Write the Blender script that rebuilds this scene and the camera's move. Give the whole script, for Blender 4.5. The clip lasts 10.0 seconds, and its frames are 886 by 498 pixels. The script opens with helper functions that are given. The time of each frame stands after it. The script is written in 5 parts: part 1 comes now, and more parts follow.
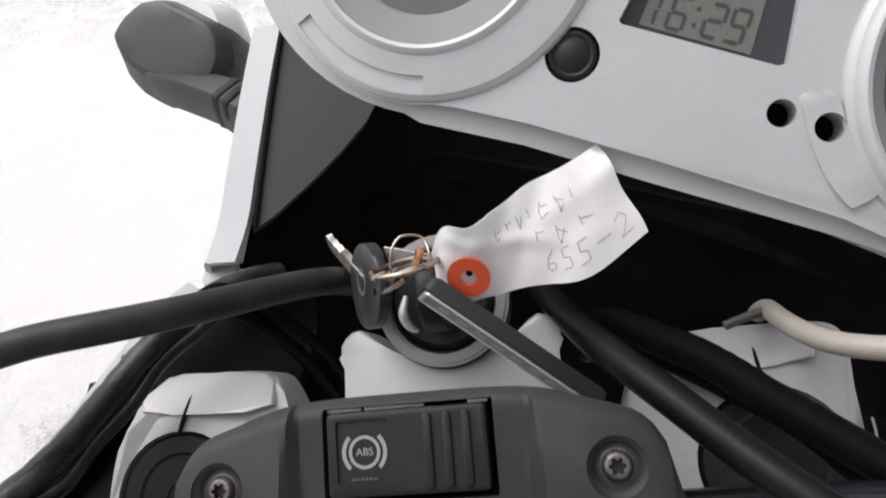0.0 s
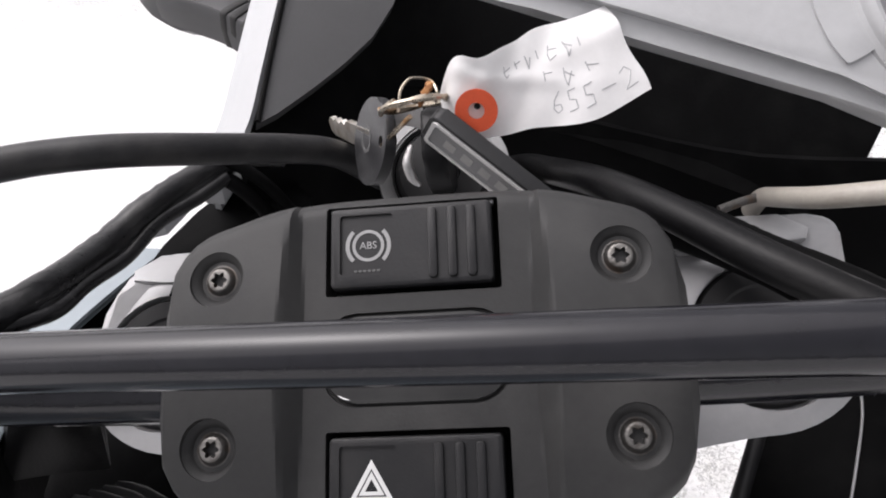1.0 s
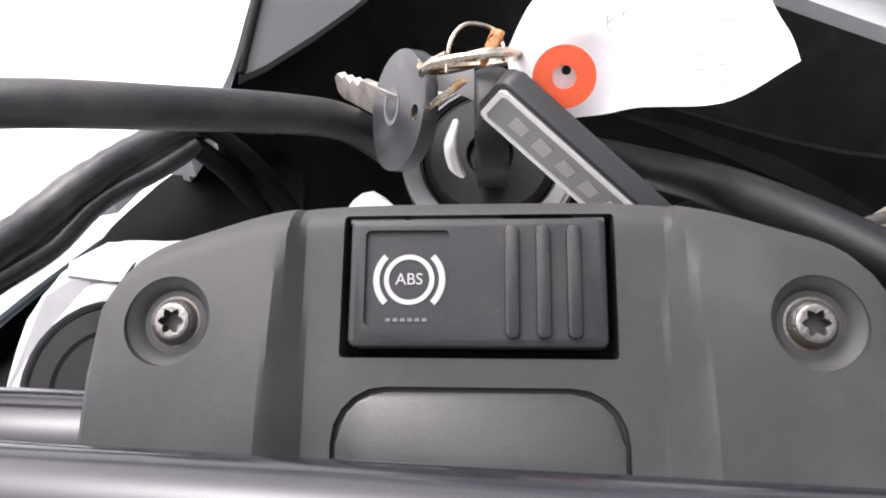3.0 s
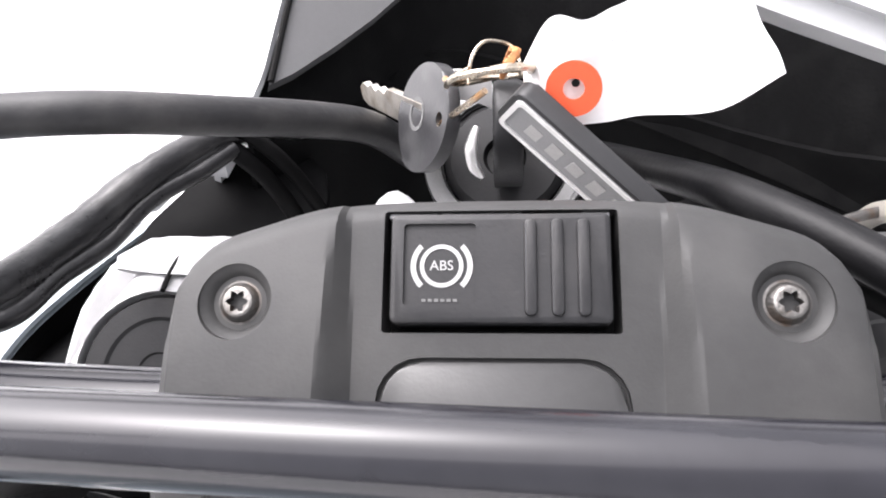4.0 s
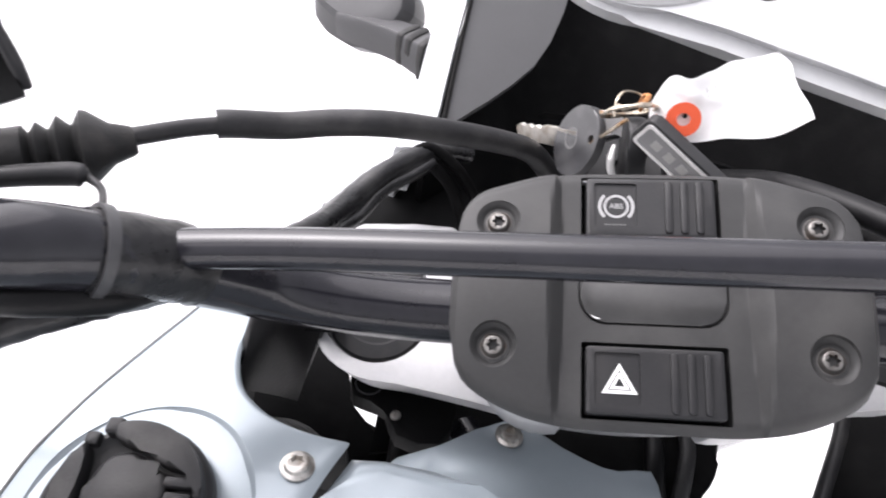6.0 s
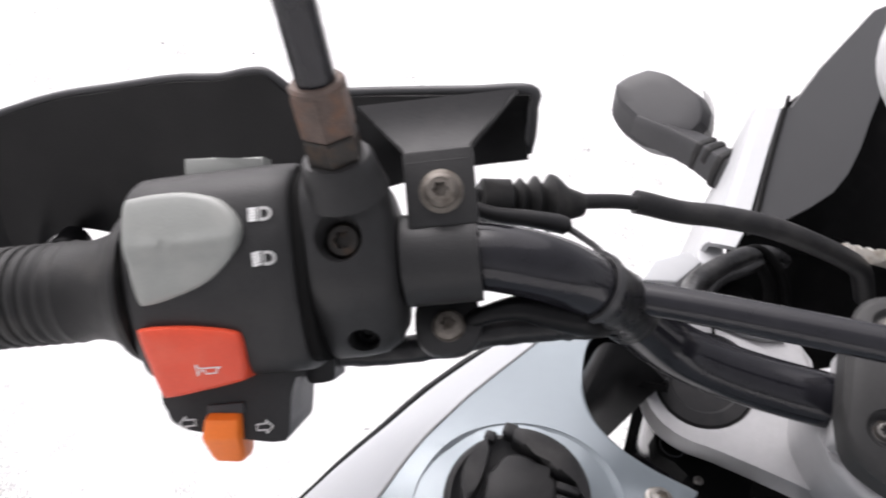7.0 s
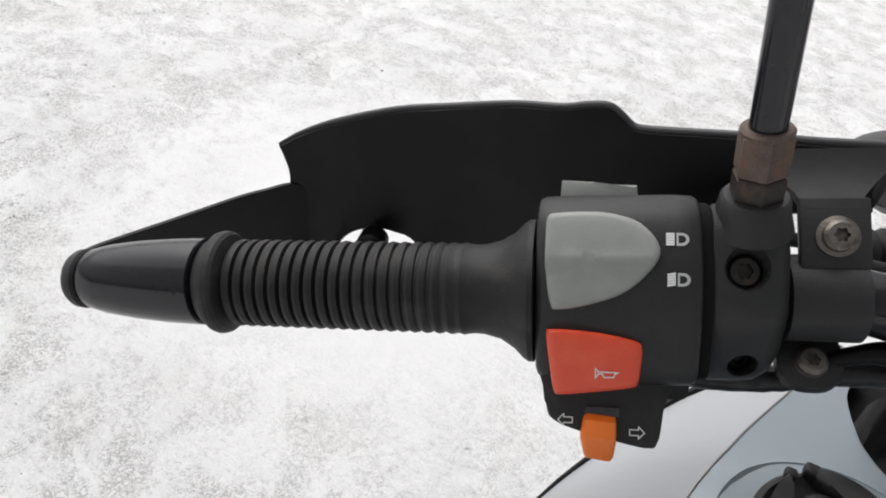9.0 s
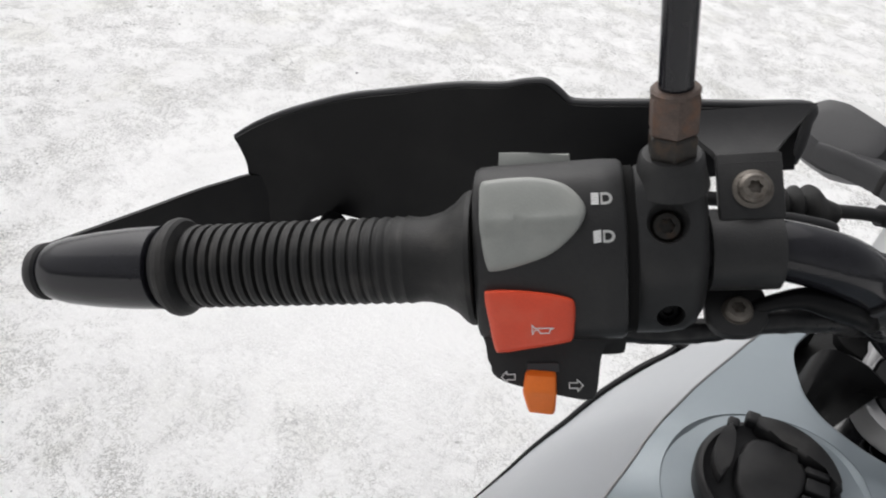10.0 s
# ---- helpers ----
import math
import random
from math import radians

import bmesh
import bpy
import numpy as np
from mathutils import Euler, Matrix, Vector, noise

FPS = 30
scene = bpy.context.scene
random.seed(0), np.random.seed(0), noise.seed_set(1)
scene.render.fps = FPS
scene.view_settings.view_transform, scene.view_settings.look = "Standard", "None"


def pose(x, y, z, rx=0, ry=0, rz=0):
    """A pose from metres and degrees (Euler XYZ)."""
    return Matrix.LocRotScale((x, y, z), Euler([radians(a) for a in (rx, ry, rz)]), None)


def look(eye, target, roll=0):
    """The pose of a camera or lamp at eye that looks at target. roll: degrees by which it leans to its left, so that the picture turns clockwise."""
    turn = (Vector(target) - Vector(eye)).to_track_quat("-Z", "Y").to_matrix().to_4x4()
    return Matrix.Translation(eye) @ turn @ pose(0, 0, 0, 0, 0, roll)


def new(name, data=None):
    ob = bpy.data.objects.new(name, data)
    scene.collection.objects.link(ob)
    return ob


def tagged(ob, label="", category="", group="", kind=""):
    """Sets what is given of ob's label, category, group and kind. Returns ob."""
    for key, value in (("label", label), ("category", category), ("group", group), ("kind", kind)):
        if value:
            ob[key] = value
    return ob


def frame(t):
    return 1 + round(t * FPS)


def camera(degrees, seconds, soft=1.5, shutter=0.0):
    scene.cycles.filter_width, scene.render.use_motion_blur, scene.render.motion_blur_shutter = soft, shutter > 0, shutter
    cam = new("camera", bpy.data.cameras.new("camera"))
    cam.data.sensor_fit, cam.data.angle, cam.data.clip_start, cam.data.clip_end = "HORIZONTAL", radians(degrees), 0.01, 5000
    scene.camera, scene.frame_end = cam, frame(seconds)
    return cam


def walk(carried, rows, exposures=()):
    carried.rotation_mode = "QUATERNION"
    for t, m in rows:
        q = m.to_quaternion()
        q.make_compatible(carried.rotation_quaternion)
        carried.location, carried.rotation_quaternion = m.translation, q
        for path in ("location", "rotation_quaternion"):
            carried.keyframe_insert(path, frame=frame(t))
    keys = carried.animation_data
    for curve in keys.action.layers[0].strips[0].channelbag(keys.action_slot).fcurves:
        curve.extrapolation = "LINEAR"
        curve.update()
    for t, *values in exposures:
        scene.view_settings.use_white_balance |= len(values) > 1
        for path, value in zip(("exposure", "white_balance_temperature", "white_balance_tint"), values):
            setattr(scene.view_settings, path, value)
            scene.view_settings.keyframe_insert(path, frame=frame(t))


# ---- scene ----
cam = camera(64.99, 10.0, soft=1.9, shutter=0.25)
PATH = [
    (0, 0.00725, 0.00681, 1.41146, -0.327, -53.226, 0.205),
    (0.5, 0.01056, -0.02025, 1.39744, -0.285, -51.487, 0.777),
    (1, 0.00249, -0.03936, 1.37776, -2.417, -49.969, 4.927),
    (1.5, -0.00353, -0.03479, 1.36729, -3.711, -49.444, 7.334),
    (2, -0.00547, -0.02374, 1.35946, -4.777, -49.766, 8.695),
    (2.5, -0.01055, 0.00097, 1.34690, -6.148, -51.443, 10.042),
    (2.7, -0.01166, 0.00709, 1.33751, -6.399, -52.264, 10.760),
    (3.8, -0.01678, -0.00005, 1.34554, -5.151, -52.608, 10.324),
    (4, -0.01793, -0.00505, 1.34986, -5.462, -52.464, 10.409),
    (4.5, -0.01856, -0.03200, 1.36330, -4.644, -51.412, 9.459),
    (5, -0.02218, -0.05411, 1.37578, -3.277, -50.130, 8.114),
    (5.2, -0.02527, -0.06248, 1.38074, -2.622, -49.596, 8.018),
    (6.3, -0.08823, -0.11326, 1.39489, 1.482, -44.444, 10.893),
    (6.5, -0.10920, -0.12539, 1.39862, 4.152, -43.505, 11.636),
    (6.8, -0.14299, -0.14985, 1.40175, 10.230, -41.864, 11.279),
    (7, -0.16249, -0.16404, 1.40407, 12.999, -40.889, 11.227),
    (7.2, -0.18723, -0.17838, 1.40449, 15.381, -40.947, 11.531),
    (7.5, -0.21522, -0.19763, 1.40229, 18.276, -41.025, 11.647),
    (7.7, -0.23045, -0.20790, 1.40033, 19.649, -41.001, 12.138),
    (8, -0.24573, -0.21495, 1.39908, 20.756, -40.512, 12.409),
    (8.5, -0.24986, -0.22140, 1.40024, 21.627, -40.268, 12.157),
    (9, -0.25001, -0.22456, 1.40105, 21.760, -40.162, 12.110),
    (9.5, -0.24723, -0.22568, 1.40068, 21.796, -39.964, 11.827),
    (10, -0.22750, -0.23107, 1.40304, 20.457, -39.911, 10.046),
]
EXPOSURE = [(0.0, -0.1, 6500, 14), (0.5, -0.06, 6500, 15), (1.0, 0.15, 6500, 15), (1.5, 0.54, 6500, 15), (2.0, 0.82, 6500, 16), (2.5, 1.2, 6450, 16), (3.0, 1.38, 6450, 16), (4.0, 1.75, 6450, 15), (4.5, 1.55, 6450, 15), (5.2, 1.45, 6450, 15), (6.3, 0.95, 6400, 16), (6.5, 0.75, 6400, 16), (7.2, 0.3, 6500, 15), (8.0, -0.12, 6500, 11), (10.0, -0.27, 6500, 10)]
walk(cam, [(t, pose(x, y, z, 90 + pitch, 0, yaw) @ pose(0, 0, 0, 0, 0, roll)) for t, x, y, z, yaw, pitch, roll in PATH], EXPOSURE)

# ---- light: bright overcast sky ----
world = bpy.data.worlds.new("sky")
world.use_nodes = True
scene.world = world
wn = world.node_tree
wn.nodes.clear()
w_out = wn.nodes.new("ShaderNodeOutputWorld")
w_bg = wn.nodes.new("ShaderNodeBackground")
w_sky = wn.nodes.new("ShaderNodeTexSky")
w_sky.sky_type = "NISHITA"
w_sky.sun_disc = False
w_sky.sun_elevation, w_sky.sun_rotation = radians(50), radians(-58)
w_sky.air_density, w_sky.dust_density, w_sky.ozone_density = 1.0, 6.0, 1.0
w_hsv = wn.nodes.new("ShaderNodeHueSaturation")
w_hsv.inputs["Saturation"].default_value = 0.12
w_bg.inputs["Strength"].default_value = 0.17
wn.links.new(w_sky.outputs[0], w_hsv.inputs["Color"])
wn.links.new(w_hsv.outputs[0], w_bg.inputs["Color"])
wn.links.new(w_bg.outputs[0], w_out.inputs["Surface"])
sun_data = bpy.data.lights.new("sun", "SUN")
sun_data.energy, sun_data.angle, sun_data.color = 1.15, radians(95), (1.0, 0.968, 0.985)
sun = new("sun", sun_data)
sun.matrix_world = look((-3.4, 2.1, 4.8), (0, 0, 0))


# ---- materials ----
def material(name, colour, rough=0.5, metal=0.0, vary=0.1, scale=60.0, bump=0.0, bump_scale=900.0, coat=0.0, stain=None, stain_scale=25.0, stain_amount=0.0, rough_vary=0.12, spec=0.5):
    """A surface with two scales of variation in colour and gloss, stains of their own colour and a fine relief."""
    m = bpy.data.materials.new(name)
    m.use_nodes = True
    t = m.node_tree
    b = t.nodes["Principled BSDF"]
    link = t.links.new
    pos = t.nodes.new("ShaderNodeTexCoord").outputs["Object"]
    b.inputs["Metallic"].default_value = metal
    b.inputs["Specular IOR Level"].default_value = spec
    b.inputs["Coat Weight"].default_value = coat
    b.inputs["Coat Roughness"].default_value = 0.16

    def noise_of(s, detail):
        n = t.nodes.new("ShaderNodeTexNoise")
        n.inputs["Scale"].default_value, n.inputs["Detail"].default_value = s, detail
        link(pos, n.inputs["Vector"])
        return n.outputs["Fac"]

    broad, fine = noise_of(scale, 4.0), noise_of(scale * 9.0, 3.0)
    both = t.nodes.new("ShaderNodeMath")
    both.operation = "MULTIPLY_ADD"
    link(fine, both.inputs[0])
    both.inputs[1].default_value = 0.5
    half = t.nodes.new("ShaderNodeMath")
    half.operation = "MULTIPLY"
    link(broad, half.inputs[0])
    half.inputs[1].default_value = 0.5
    link(half.outputs[0], both.inputs[2])
    ramp = t.nodes.new("ShaderNodeMapRange")
    ramp.inputs["From Min"].default_value, ramp.inputs["From Max"].default_value = 0.3, 0.7
    link(both.outputs[0], ramp.inputs["Value"])
    mix = t.nodes.new("ShaderNodeMix")
    mix.data_type = "RGBA"
    link(ramp.outputs["Result"], mix.inputs["Factor"])
    mix.inputs["A"].default_value = (*[c * (1 - vary) for c in colour], 1)
    mix.inputs["B"].default_value = (*[min(1, c * (1 + vary)) for c in colour], 1)
    out = mix.outputs["Result"]
    if stain:
        s = t.nodes.new("ShaderNodeMapRange")
        s.inputs["From Min"].default_value, s.inputs["From Max"].default_value = 0.5, 0.72
        s.inputs["To Max"].default_value = stain_amount
        link(noise_of(stain_scale, 8.0), s.inputs["Value"])
        mix2 = t.nodes.new("ShaderNodeMix")
        mix2.data_type = "RGBA"
        link(s.outputs["Result"], mix2.inputs["Factor"])
        link(out, mix2.inputs["A"])
        mix2.inputs["B"].default_value = (*stain, 1)
        out = mix2.outputs["Result"]
    link(out, b.inputs["Base Color"])
    r = t.nodes.new("ShaderNodeMapRange")
    r.inputs["To Min"].default_value, r.inputs["To Max"].default_value = max(0.02, rough - rough_vary), min(1, rough + rough_vary)
    link(both.outputs[0], r.inputs["Value"])
    link(r.outputs["Result"], b.inputs["Roughness"])
    if bump:
        bp = t.nodes.new("ShaderNodeBump")
        bp.inputs["Strength"].default_value, bp.inputs["Distance"].default_value = bump, 0.0004
        link(noise_of(bump_scale, 2.0), bp.inputs["Height"])
        link(bp.outputs["Normal"], b.inputs["Normal"])
    return m


GRAIN = material("grained_black_plastic", (0.027, 0.027, 0.027), 0.56, spec=0.32, vary=0.16, bump=0.1, bump_scale=1500, stain=(0.09, 0.087, 0.083), stain_scale=30, stain_amount=0.25)
PAD = material("rubbed_pad_plastic", (0.028, 0.028, 0.028), 0.34, spec=0.4, vary=0.12, bump=0.08, bump_scale=1500, stain=(0.07, 0.068, 0.065), stain_scale=45, stain_amount=0.3)
HOUSE = material("housing_plastic", (0.025, 0.025, 0.0255), 0.42, vary=0.15, bump=0.3, bump_scale=1500, stain=(0.05, 0.048, 0.045), stain_scale=40, stain_amount=0.25, spec=0.25)
PLASTIC = material("black_plastic", (0.015, 0.015, 0.016), 0.45, spec=0.3, vary=0.15, bump=0.15, bump_scale=1200, stain=(0.09, 0.085, 0.08), stain_scale=40, stain_amount=0.2)
SHELL = material("moulded_black_plastic", (0.004, 0.004, 0.0045), 0.38, spec=0.16, vary=0.15, bump=0.2, bump_scale=700, stain=(0.04, 0.038, 0.036), stain_scale=20, stain_amount=0.15)
# CAVITY is near-black: deep shade inside the bike is put into its colour
CAVITY = material("shade_black_plastic", (0.0035, 0.0035, 0.0037), 0.6, vary=0.3, bump=0.3, bump_scale=500, stain=(0.014, 0.014, 0.0135), stain_scale=60, stain_amount=0.25, spec=0.05)
GLOSS = material("gloss_black_enamel", (0.011, 0.011, 0.014), 0.16, vary=0.2, scale=20, spec=0.4, coat=0.0, rough_vary=0.04, stain=(0.03, 0.03, 0.033), stain_scale=60, stain_amount=0.2)
RUBBER = material("grip_rubber", (0.013, 0.013, 0.013), 0.55, spec=0.3, vary=0.2, bump=0.4, bump_scale=1500, stain=(0.07, 0.065, 0.06), stain_scale=70, stain_amount=0.35)
CABLE = material("cable_sheath", (0.017, 0.017, 0.018), 0.5, spec=0.3, vary=0.2, bump=0.25, bump_scale=600, stain=(0.1, 0.095, 0.09), stain_scale=50, stain_amount=0.3)
TAPE = material("wiring_wrap", (0.012, 0.012, 0.013), 0.3, spec=0.3, vary=0.25, bump=0.8, bump_scale=260, stain=(0.08, 0.078, 0.075), stain_scale=60, stain_amount=0.4)
WORN = material("worn_bolt_steel", (0.185, 0.178, 0.168), 0.42, metal=0.9, vary=0.3, scale=400, bump=0.4, bump_scale=1500, stain=(0.08, 0.07, 0.06), stain_scale=420, stain_amount=0.85)
DARKGAP = material("dark_recess", (0.006, 0.006, 0.006), 0.8, vary=0.2, spec=0.1)
SIGNAL = material("grey_black_plastic", (0.042, 0.042, 0.044), 0.42, vary=0.1, bump=0.1, bump_scale=1300, spec=0.4)
DUCT = material("dull_duct_plastic", (0.085, 0.085, 0.086), 0.55, vary=0.15, bump=0.2, bump_scale=900, stain=(0.08, 0.078, 0.075), stain_scale=50, stain_amount=0.3)
SHROUD = material("charcoal_fairing_plastic", (0.06, 0.06, 0.062), 0.5, vary=0.08, bump=0.25, bump_scale=1300)
SILVER = material("silver_dash_paint", (0.515, 0.52, 0.525), 0.42, metal=0.15, vary=0.05, scale=40, bump=0.08, bump_scale=1500, stain=(0.34, 0.34, 0.34), stain_scale=25, stain_amount=0.25)
SURROUND = material("matt_grey_dial_surround", (0.26, 0.262, 0.268), 0.5, vary=0.06, scale=60, bump=0.08, bump_scale=1500, stain=(0.22, 0.22, 0.22), stain_scale=25, stain_amount=0.2)
YOKE = material("silver_painted_alloy", (0.41, 0.41, 0.415), 0.4, metal=0.25, vary=0.06, scale=40, bump=0.1, bump_scale=900, stain=(0.3, 0.3, 0.3), stain_scale=50, stain_amount=0.3)
WHITE = material("white_fairing_paint", (0.42, 0.43, 0.44), 0.5, vary=0.03, scale=20, coat=0.1, stain=(0.47, 0.47, 0.47), stain_scale=18, stain_amount=0.3)
TANK = material("pale_blue_tank_paint", (0.25, 0.288, 0.312), 0.34, metal=0.28, vary=0.03, scale=20, coat=0.2, stain=(0.5, 0.56, 0.6), stain_scale=16, stain_amount=0.1)
STEEL = material("worn_steel", (0.5, 0.48, 0.45), 0.35, metal=1.0, vary=0.2, scale=300, bump=0.3, bump_scale=1500, stain=(0.2, 0.16, 0.12), stain_scale=250, stain_amount=0.7)
DULL = material("dull_bolt_steel", (0.12, 0.115, 0.11), 0.5, metal=0.8, vary=0.25, scale=300, bump=0.5, bump_scale=1500, stain=(0.12, 0.08, 0.055), stain_scale=250, stain_amount=0.8)
RUST = material("rusty_nut", (0.105, 0.078, 0.066), 0.6, metal=0.35, vary=0.4, scale=220, bump=0.6, bump_scale=900, stain=(0.19, 0.095, 0.055), stain_scale=170, stain_amount=0.6)
CORRODED = material("corroded_bolt", (0.15, 0.135, 0.118), 0.45, metal=0.7, vary=0.3, scale=300, bump=0.5, stain=(0.06, 0.045, 0.035), stain_scale=250, stain_amount=0.8)
FLANK = material("silver_flank_paint", (0.335, 0.35, 0.368), 0.42, metal=0.1, vary=0.03, scale=20, coat=0.12, stain=(0.37, 0.37, 0.37), stain_scale=14, stain_amount=0.1)
BRASS = material("key_nickel", (0.78, 0.74, 0.68), 0.38, metal=1.0, vary=0.15, scale=200, bump=0.2, stain=(0.35, 0.26, 0.15), stain_scale=160, stain_amount=0.6)
RING = material("ring_wire", (0.42, 0.37, 0.3), 0.28, metal=1.0, vary=0.2, scale=300, stain=(0.4, 0.2, 0.07), stain_scale=180, stain_amount=0.8)
RUSTWIRE = material("rusted_wire", (0.32, 0.13, 0.045), 0.6, metal=0.2, vary=0.3, scale=300, bump=0.5, stain=(0.55, 0.3, 0.1), stain_scale=250, stain_amount=0.6)
GREY_BUTTON = material("grey_button", (0.25, 0.26, 0.245), 0.42, vary=0.06, scale=120, bump=0.15, bump_scale=1400, stain=(0.33, 0.33, 0.31), stain_scale=90, stain_amount=0.4)
RED_BUTTON = material("red_button", (0.68, 0.07, 0.028), 0.38, vary=0.07, scale=120, bump=0.12, bump_scale=1400, stain=(0.7, 0.13, 0.07), stain_scale=80, stain_amount=0.4)
ORANGE_BUTTON = material("orange_button", (0.8, 0.175, 0.018), 0.4, vary=0.06, scale=150, bump=0.1, bump_scale=1400)
PRINT = material("white_print", (0.75, 0.75, 0.74), 0.6, vary=0.06, scale=400)
RIM = material("polished_rim", (0.85, 0.84, 0.82), 0.45, metal=0.6, vary=0.06, scale=300)
KEYHEAD = material("worn_key_plastic", (0.028, 0.028, 0.03), 0.34, vary=0.15, bump=0.1, stain=(0.1, 0.1, 0.1), stain_scale=80, stain_amount=0.4)
SYMBOL = material("grey_white_print", (0.29, 0.29, 0.29), 0.6, vary=0.08, scale=400)
MARK = material("polished_mark", (0.4, 0.39, 0.38), 0.4, metal=0.4, vary=0.15, scale=300)
DIMPRINT = material("grey_print", (0.1, 0.1, 0.099), 0.6, vary=0.08, scale=400)
PAPER = material("creased_paper", (0.87, 0.86, 0.85), 0.85, vary=0.03, scale=80, bump=0.5, bump_scale=160, stain=(0.66, 0.65, 0.63), stain_scale=60, stain_amount=0.35, spec=0.2)
PENCIL = material("pencil_line", (0.42, 0.42, 0.43), 0.8, vary=0.2, scale=500)
EYELET = material("red_washer", (0.66, 0.09, 0.03), 0.6, vary=0.1, scale=300, bump=0.2)
HOSE = material("cream_hose", (0.36, 0.335, 0.295), 0.45, vary=0.1, scale=80, bump=0.2, stain=(0.28, 0.25, 0.21), stain_scale=60, stain_amount=0.5)
LCD = material("lcd_glass", (0.05, 0.05, 0.055), 0.12, vary=0.05, scale=60)
LCDPANEL = material("lcd_panel", (0.15, 0.155, 0.14), 0.3, vary=0.08, scale=80)
DARKSTEEL = material("dark_oily_steel", (0.036, 0.033, 0.03), 0.45, metal=0.6, vary=0.3, scale=250, bump=0.4, stain=(0.12, 0.07, 0.04), stain_scale=200, stain_amount=0.5)
SEGMENT = material("lcd_segment", (0.05, 0.055, 0.05), 0.4, vary=0.05)
DIAL = material("dial_face", (0.1, 0.1, 0.105), 0.35, vary=0.08, scale=60, coat=0.6)
LENS = material("clear_lens", (0.75, 0.75, 0.74), 0.15, vary=0.05, scale=80, coat=0.5)
LEATHER = material("black_leather", (0.02, 0.02, 0.021), 0.5, vary=0.2, bump=0.12, bump_scale=700)
PLATE = material("brushed_plate", (0.26, 0.26, 0.26), 0.4, metal=0.5, vary=0.1, scale=200)

ground_mat = bpy.data.materials.new("pale_trodden_concrete")
ground_mat.use_nodes = True
gt = ground_mat.node_tree
gb = gt.nodes["Principled BSDF"]
gpos = gt.nodes.new("ShaderNodeTexCoord").outputs["Object"]


def ground_noise(scale, detail, rough=0.6, warp=0.0):
    n = gt.nodes.new("ShaderNodeTexNoise")
    n.inputs["Scale"].default_value, n.inputs["Detail"].default_value, n.inputs["Roughness"].default_value = scale, detail, rough
    n.inputs["Distortion"].default_value = warp
    gt.links.new(gpos, n.inputs["Vector"])
    return n.outputs["Fac"]


def ground_mix(base, colour, fac, lo, hi, amount):
    r = gt.nodes.new("ShaderNodeMapRange")
    r.inputs["From Min"].default_value, r.inputs["From Max"].default_value, r.inputs["To Max"].default_value = lo, hi, amount
    gt.links.new(fac, r.inputs["Value"])
    m = gt.nodes.new("ShaderNodeMix")
    m.data_type = "RGBA"
    gt.links.new(r.outputs["Result"], m.inputs["Factor"])
    if isinstance(base, tuple):
        m.inputs["A"].default_value = base
    else:
        gt.links.new(base, m.inputs["A"])
    m.inputs["B"].default_value = colour
    return m.outputs["Result"]


def ground_flecks(scale, width, patch_scale, lo, hi):
    """Short curled lines, like the rims of trodden flakes, gathered in loose patches."""
    n = ground_noise(scale, 3, 0.6, 0.8)
    off = gt.nodes.new("ShaderNodeMath")
    off.operation = "SUBTRACT"
    gt.links.new(n, off.inputs[0])
    off.inputs[1].default_value = 0.5
    size = gt.nodes.new("ShaderNodeMath")
    size.operation = "ABSOLUTE"
    gt.links.new(off.outputs[0], size.inputs[0])
    line = gt.nodes.new("ShaderNodeMapRange")
    line.inputs["From Min"].default_value, line.inputs["From Max"].default_value = 0.0, width
    line.inputs["To Min"].default_value, line.inputs["To Max"].default_value = 1.0, 0.0
    gt.links.new(size.outputs[0], line.inputs["Value"])
    patch = gt.nodes.new("ShaderNodeMapRange")
    patch.inputs["From Min"].default_value, patch.inputs["From Max"].default_value = lo, hi
    gt.links.new(ground_noise(patch_scale, 8, 0.75, 0.4), patch.inputs["Value"])
    both = gt.nodes.new("ShaderNodeMath")
    both.operation = "MULTIPLY"
    gt.links.new(line.outputs["Result"], both.inputs[0])
    gt.links.new(patch.outputs["Result"], both.inputs[1])
    return both.outputs[0]


col = ground_mix((0.83, 0.83, 0.825, 1), (0.93, 0.93, 0.925, 1), ground_noise(2.4, 8, 0.7, 0.5), 0.4, 0.58, 1.0)
col = ground_mix(col, (0.82, 0.82, 0.765, 1), ground_noise(2.9, 6, 0.6), 0.54, 0.66, 0.5)
col = ground_mix(col, (0.62, 0.62, 0.6, 1), ground_noise(26, 12, 0.82, 0.9), 0.545, 0.6, 0.5)
col = ground_mix(col, (0.97, 0.97, 0.96, 1), ground_noise(70, 10, 0.8, 0.4), 0.54, 0.575, 0.75)
col = ground_mix(col, (0.42, 0.42, 0.4, 1), ground_flecks(48, 0.05, 4.2, 0.47, 0.56), 0.15, 0.8, 0.75)
col = ground_mix(col, (0.38, 0.38, 0.37, 1), ground_flecks(95, 0.07, 5.8, 0.46, 0.56), 0.15, 0.8, 0.8)
col = ground_mix(col, (0.16, 0.16, 0.155, 1), ground_flecks(44, 0.055, 5.5, 0.575, 0.65), 0.15, 0.7, 0.9)
col = ground_mix(col, (0.97, 0.97, 0.965, 1), ground_flecks(80, 0.06, 24, 0.5, 0.6), 0.2, 0.8, 0.8)
col = ground_mix(col, (0.1, 0.1, 0.1, 1), ground_noise(27, 3, 0.5), 0.735, 0.755, 0.9)
